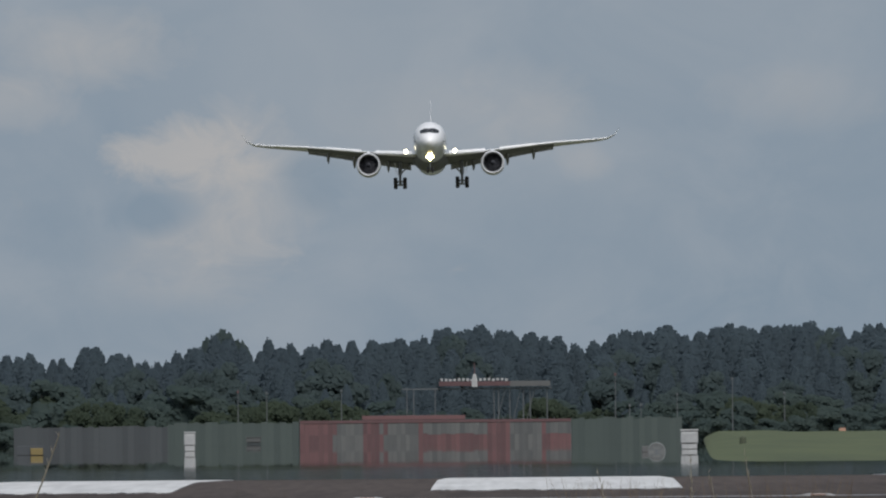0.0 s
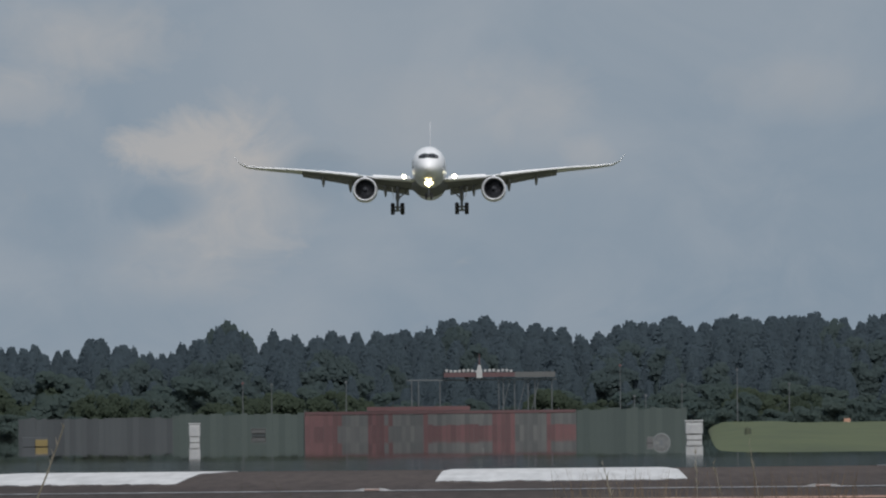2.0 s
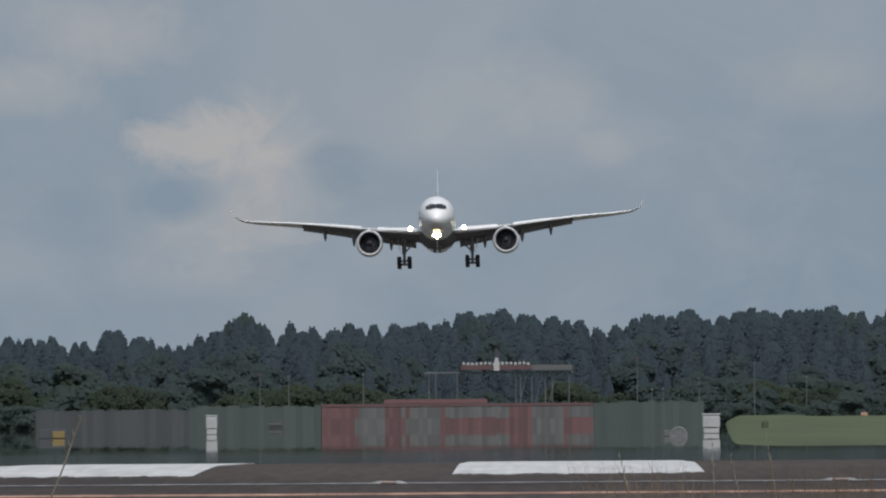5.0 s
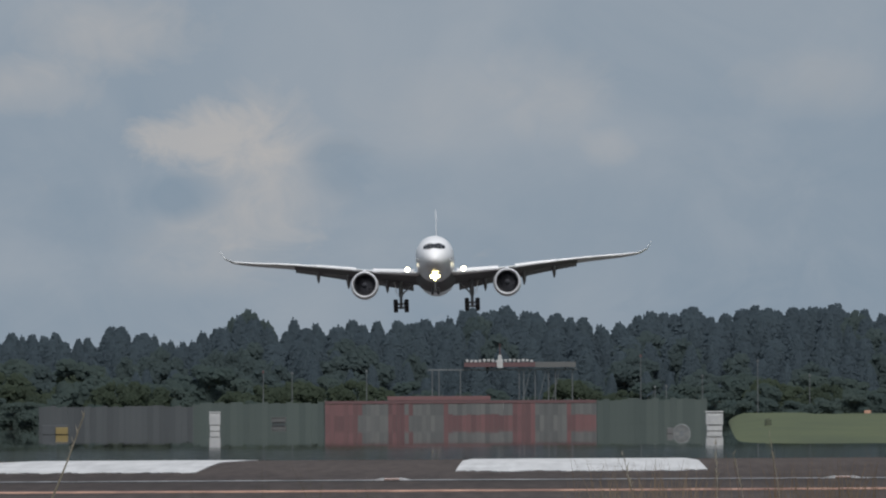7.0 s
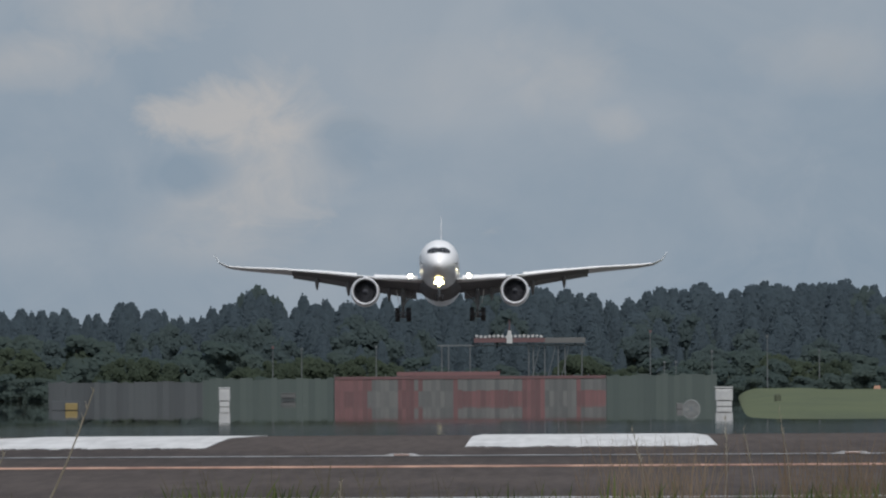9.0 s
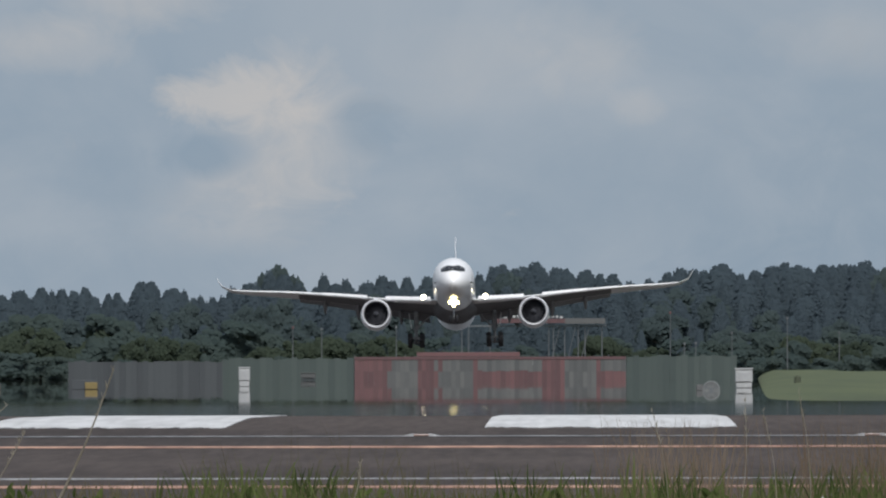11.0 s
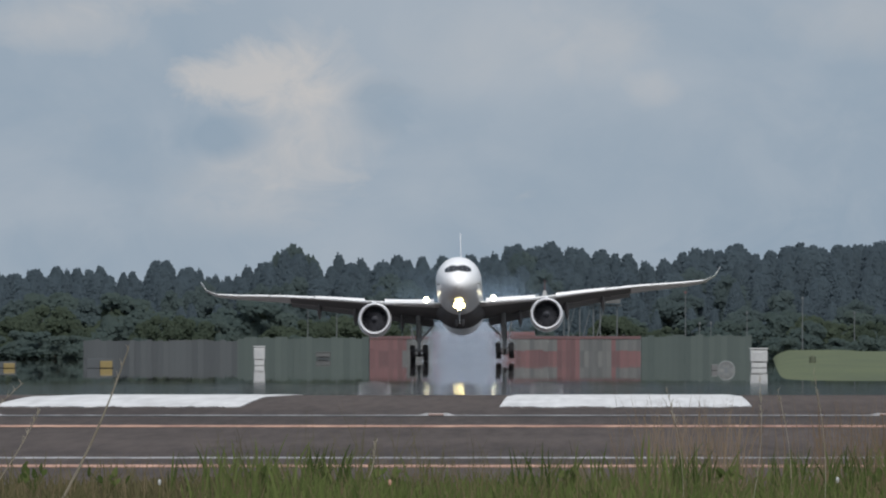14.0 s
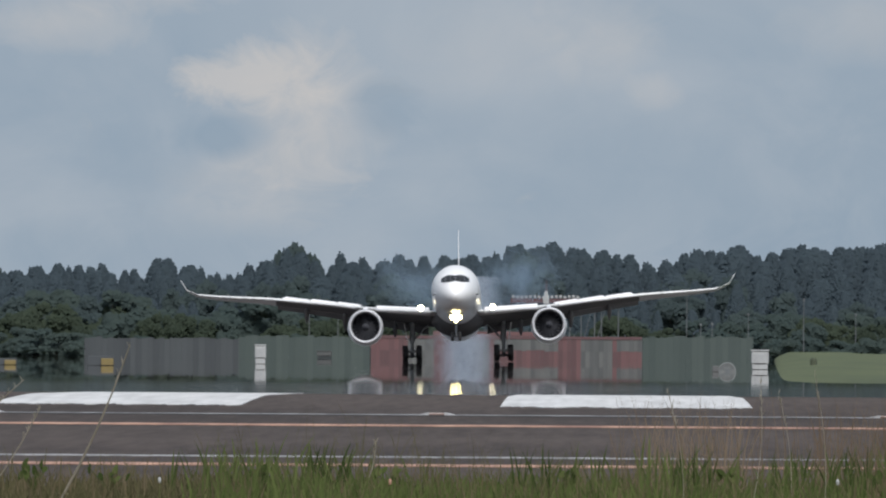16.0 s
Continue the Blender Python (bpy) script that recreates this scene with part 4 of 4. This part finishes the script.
# ---- foreground bank: grass ----
def blades(name, label, count, x0, x1, y0, y1, lo, hi, width, material, seed, droop=0.35, clump=0.0):
    rnd = random.Random(seed)
    verts, faces = [], []
    for k in range(count):
        x, y = rnd.uniform(x0, x1), rnd.uniform(y0, y1)
        thick = 0.5 + 0.9 * max(0.0, 0.5 + noise.noise((x * 1.7, y * 0.25, seed)))
        h = rnd.uniform(lo, hi) * (thick if clump else 1.0)
        a = rnd.uniform(0, 6.283)
        lean = Vector((math.cos(a), math.sin(a), 0)) * h * rnd.uniform(0.05, droop)
        w = width * rnd.uniform(0.6, 1.3) / 2
        b = rnd.uniform(-0.7, 0.7)
        side = Vector((math.cos(b), math.sin(b), 0)) * w
        p = Vector((x, y, height(y) - 0.035))
        i = len(verts)
        steps = 4
        for s in range(steps):
            u = s / steps
            c = p + Vector((0, 0, h * (u - 0.12 * u * u))) + lean * u * u
            taper = 1 - 0.55 * u**1.5
            verts += [c - side * taper, c + side * taper]
        verts.append(p + Vector((0, 0, h * 0.9)) + lean)
        for s in range(steps - 1):
            j = i + 2 * s
            faces.append((j, j + 1, j + 3, j + 2))
        j = i + 2 * (steps - 1)
        faces.append((j, j + 1, j + 2))
    me = bpy.data.meshes.new(name)
    me.from_pydata(verts, [], faces)
    me.materials.append(material)
    return tagged(new(name, me), label, "grass", kind="stuff")


blades("grass", "short green grass on the near bank", 11000, -0.95, 1.9, 43, 56, 0.04, 0.085, 0.0045, BLADE, 3, 0.5, clump=1)
blades("grass", "short sparse olive grass on the near bank", 6500, -2.6, -0.9, 43, 56, 0.035, 0.075, 0.004, OLIVE, 6, 0.6, clump=1)
blades("tall_grass", "taller green grass blades on the near bank", 1300, -0.95, 1.9, 43, 54, 0.08, 0.15, 0.006, BLADE, 4, 0.4, clump=1)
blades("tall_grass", "few taller olive blades on the near bank", 380, -2.6, -0.9, 44, 54, 0.07, 0.13, 0.004, OLIVE, 7, 0.5, clump=1)
blades("dry_grass", "thin dry straw-coloured grass on the near bank", 2400, -2.6, 1.9, 42, 53, 0.06, 0.14, 0.0022, STRAW, 5, 0.6)
blades("seed_grass", "thin fuzzy olive grass gone to seed on the near bank", 800, -1.0, 1.0, 44, 54, 0.12, 0.22, 0.0015, OLIVE, 17, 0.4, clump=1)
for ux, seed, n in ((575, 11, 40), (430, 18, 26), (1215, 12, 30), (1400, 19, 24), (1500, 13, 34), (330, 14, 10), (940, 15, 12)):
    cx = (ux - 1071) / 36000 * 49
    blades("grass_tuft", "dense tuft of tall green grass on the bank", n, cx - 0.05, cx + 0.06, 48.6, 49.4, 0.11, 0.18, 0.006, BLADE, seed, 0.35)
for x0, x1, n, seed in ((0.1, 0.36, 130, 9), (0.54, 0.8, 140, 10), (0.02, 0.85, 150, 16)):
    blades("seed_stalks", "thin reddish-brown grass stalks gone to seed", n, x0, x1, 50, 55, 0.16, 0.33, 0.0019, RUSSET, seed, 0.3)


def stalk(u0, v0, u1, v1, d, width):
    """A single dry stem with a feathery head, rooted in the bank."""
    top, low = Vector(at(u1, v1, d)), Vector(at(u0, v0, d))
    base = low + (low - top) * ((low.z - height(d) + 0.02) / max(top.z - low.z, 0.01))
    bm = bmesh.new()
    bend = Vector((0.012, 0, 0.0))
    pts = [base.lerp(top, k / 7) + bend * math.sin(math.pi * k / 7) for k in range(8)]
    for k in range(7):
        tube(bm, pts[k], pts[k + 1], width * (1 - 0.09 * k), width * (1 - 0.09 * (k + 1)), 6)
    r = random.Random(u0)
    ob = thing("grass_stalk", "single dry straw-coloured grass stalk on the bank", "grass stalk", "dry stalks")
    part("stem", bm, PALE_STRAW, ob)
    bm = bmesh.new()
    for k in range(16):
        p = pts[5].lerp(pts[7], r.uniform(0, 1))
        tube(bm, p, p + Vector((r.uniform(-0.006, 0.006), r.uniform(-0.006, 0.006), r.uniform(0.004, 0.016))), 0.0011, 0.0004, 4)
    part("seed_head", bm, PALE_STRAW, ob)


for args in ((165, 755, 228, 615, 45, 0.0032), (22, 800, 70, 728, 44, 0.002), (-10, 720, 38, 680, 44, 0.0022), (1195, 800, 1180, 690, 46, 0.0009), (1336, 800, 1345, 672, 46, 0.0009),
             (1450, 790, 1440, 660, 46, 0.0009), (1388, 800, 1376, 690, 46, 0.0009), (640, 860, 665, 782, 47, 0.0024)):
    stalk(*args)


def weed(u, v, d, seed):
    """A low broad-leaved weed."""
    r = random.Random(seed)
    x, y, z = at(u, v, d)
    z = height(d)
    ob = thing("weed", "low dark green broad-leaved weed among the grass", "weed", "weeds on the bank", Matrix.Translation((x, y, z)))
    for k in range(9):
        a, h, n = r.uniform(0, 6.28), r.uniform(0.03, 0.062), r.uniform(0.006, 0.011)
        c = Vector((math.cos(a) * r.uniform(0.01, 0.05), math.sin(a) * 0.03, h))
        bm = bmesh.new()
        t = Matrix.Translation(c) @ Euler((r.uniform(0.6, 1.5), r.uniform(-0.5, 0.5), r.uniform(-1, 1))).to_matrix().to_4x4()
        ring = [t @ Vector((n * q[0], n * 1.7 * q[1], 0.004 * abs(q[0]))) for q in ((0, -1), (0.7, -0.5), (0.9, 0.1), (0.5, 0.7), (0, 1.1), (-0.5, 0.7), (-0.9, 0.1), (-0.7, -0.5))]
        bm.faces.new([bm.verts.new(p) for p in ring])
        tube(bm, (0, 0, 0), c, 0.0012, 0.0008, 4)
        part("leaf", bm, BLADE, ob)


for k, ux in enumerate((440, 470, 195, 1005, 1290, 700, 60, 1560)):
    weed(ux, 850, 49 - 0.4 * (k % 3), 30 + k)
for k, (ux, d) in enumerate(((282, 45.5), (1482, 46), (690, 45.5))):
    x, y, _ = at(ux, 0, d)
    flower = thing("seed_puff", "small pale flower head low in the grass", "flower", "pale flowers", Matrix.Translation((x, y, height(d))))
    part("stem", tube(bmesh.new(), (0, 0, -0.02), (0, 0, 0.05), 0.0012, 0.001, 5), BLADE, flower)
    bm = bmesh.new()
    bmesh.ops.create_icosphere(bm, subdivisions=2, radius=0.005, matrix=Matrix.Translation((0, 0, 0.055)) @ Matrix.Diagonal((0.8, 0.8, 1.5, 1)))
    part("head", bm, WHITE if k < 2 else ORANGE_LINE, flower)


def motions():
    rows = (  # seconds, across, along, height, nose up, lean
        (0.0, -17.43, 3479.8, 43.56, 4.20, 0.63),
        (0.5, -17.49, 3449.8, 41.97, 4.13, 0.59),
        (1.0, -17.61, 3419.4, 40.03, 4.06, 0.40),
        (1.5, -17.74, 3388.8, 38.18, 3.99, 0.09),
        (2.0, -17.90, 3357.8, 36.30, 3.91, -0.16),
        (2.5, -18.08, 3326.5, 34.49, 3.84, -0.36),
        (3.0, -18.22, 3294.8, 32.75, 3.77, -0.43),
        (3.5, -18.30, 3262.9, 30.84, 3.70, -0.14),
        (4.0, -18.30, 3230.6, 28.95, 3.78, 0.26),
        (6.5, -18.32, 3064.3, 18.60, 4.20, 1.88),
        (7.0, -18.35, 3030.1, 16.86, 4.37, 1.09),
        (7.5, -18.40, 2995.5, 15.19, 4.53, 0.49),
        (8.0, -18.45, 2960.6, 13.71, 4.70, 0.30),
        (8.5, -18.42, 2925.4, 12.61, 4.87, 0.19),
        (9.0, -18.38, 2889.9, 11.31, 5.03, 0.09),
        (11.5, -18.09, 2707.3, 3.63, 5.70, 1.00),
        (12.0, -18.06, 2669.8, 2.64, 5.70, 0.74),
        (12.5, -17.98, 2632.0, 1.81, 5.70, 0.89),
        (13.0, -17.88, 2593.9, 1.24, 5.70, 1.43),
        (13.5, -17.79, 2555.4, 1.27, 5.65, 1.77),
        (14.0, -17.71, 2516.6, 1.24, 5.60, 1.68),
        (14.5, -17.61, 2477.5, 0.60, 5.40, 1.43),
        (15.0, -17.48, 2438.1, 0.30, 5.20, 1.25),
        (15.5, -17.30, 2398.3, 0.10, 4.80, 1.14),
        (16.0, -17.16, 2358.3, 0.02, 4.40, 1.13),
    )
    walk(jet, [(t, pose(x, y, z, -up, -lean, 0)) for t, x, y, z, up, lean in rows])
    walk(clouds, [(t, pose(x, 0, z)) for t, x, z in ((0, 1.0, 2.3), (8, 0.5, 1.1), (16, -0.2, -0.4))])
    for leg in main_legs:  # the sprung legs hang out and are pressed in again
        walk(leg, [(t, pose(0, 0, z)) for t, z in ((0, 0), (8, 0), (11.5, -0.45), (12.5, -0.95), (13, -1.0), (14, -1.0), (14.5, -0.5), (15, -0.25), (15.5, -0.08), (16, 0))])
    for sp, (x, y, z), tip, sweep in spoilers:
        walk(sp, [(t, pose(x, y, z, up, -tip, sweep)) for t, up in ((0, -3), (13.9, -3), (14.8, 14), (16, 20))])
    for k, puff in enumerate(low_smoke):  # one bank settles, the other is drawn up behind the body
        q = 2 * k - 1
        late = ((15.0, 0.7, 1.5), (16, 0.3, 0.6)) if k == 0 else ((15.0, 0.8, 3.6), (16, 0.4, 8.0))
        walk(puff, [(t, pose(-18 + q * dx, 2632, z)) for t, dx, z in ((0, 5.3, -14), (12.4, 5.3, -14), (12.75, 5.3, 0.2), (13.0, 5.0, 1.4), (13.3, 3.6, 1.8), (13.7, 2.3, 2.1), (14.2, 1.5, 2.2)) + late])
    walk(left_smoke, [(t, pose(x, 2640, z, 0, a, 0)) for t, x, z, a in ((0, -20, -16, 0), (12.8, -20, -16, 0), (13.6, -21.0, 3.0, 10), (14.6, -23, 8.2, 20), (16, -24.8, 9.6, 35))])
    walk(right_smoke, [(t, pose(x, 2640, z, 0, a, 0)) for t, x, z, a in ((0, -16, -16, 0), (12.8, -16, -16, 0), (13.6, -15.0, 3.0, -10), (14.6, -13.6, 8.2, -20), (16, -12.2, 9.8, -35))])


motions()
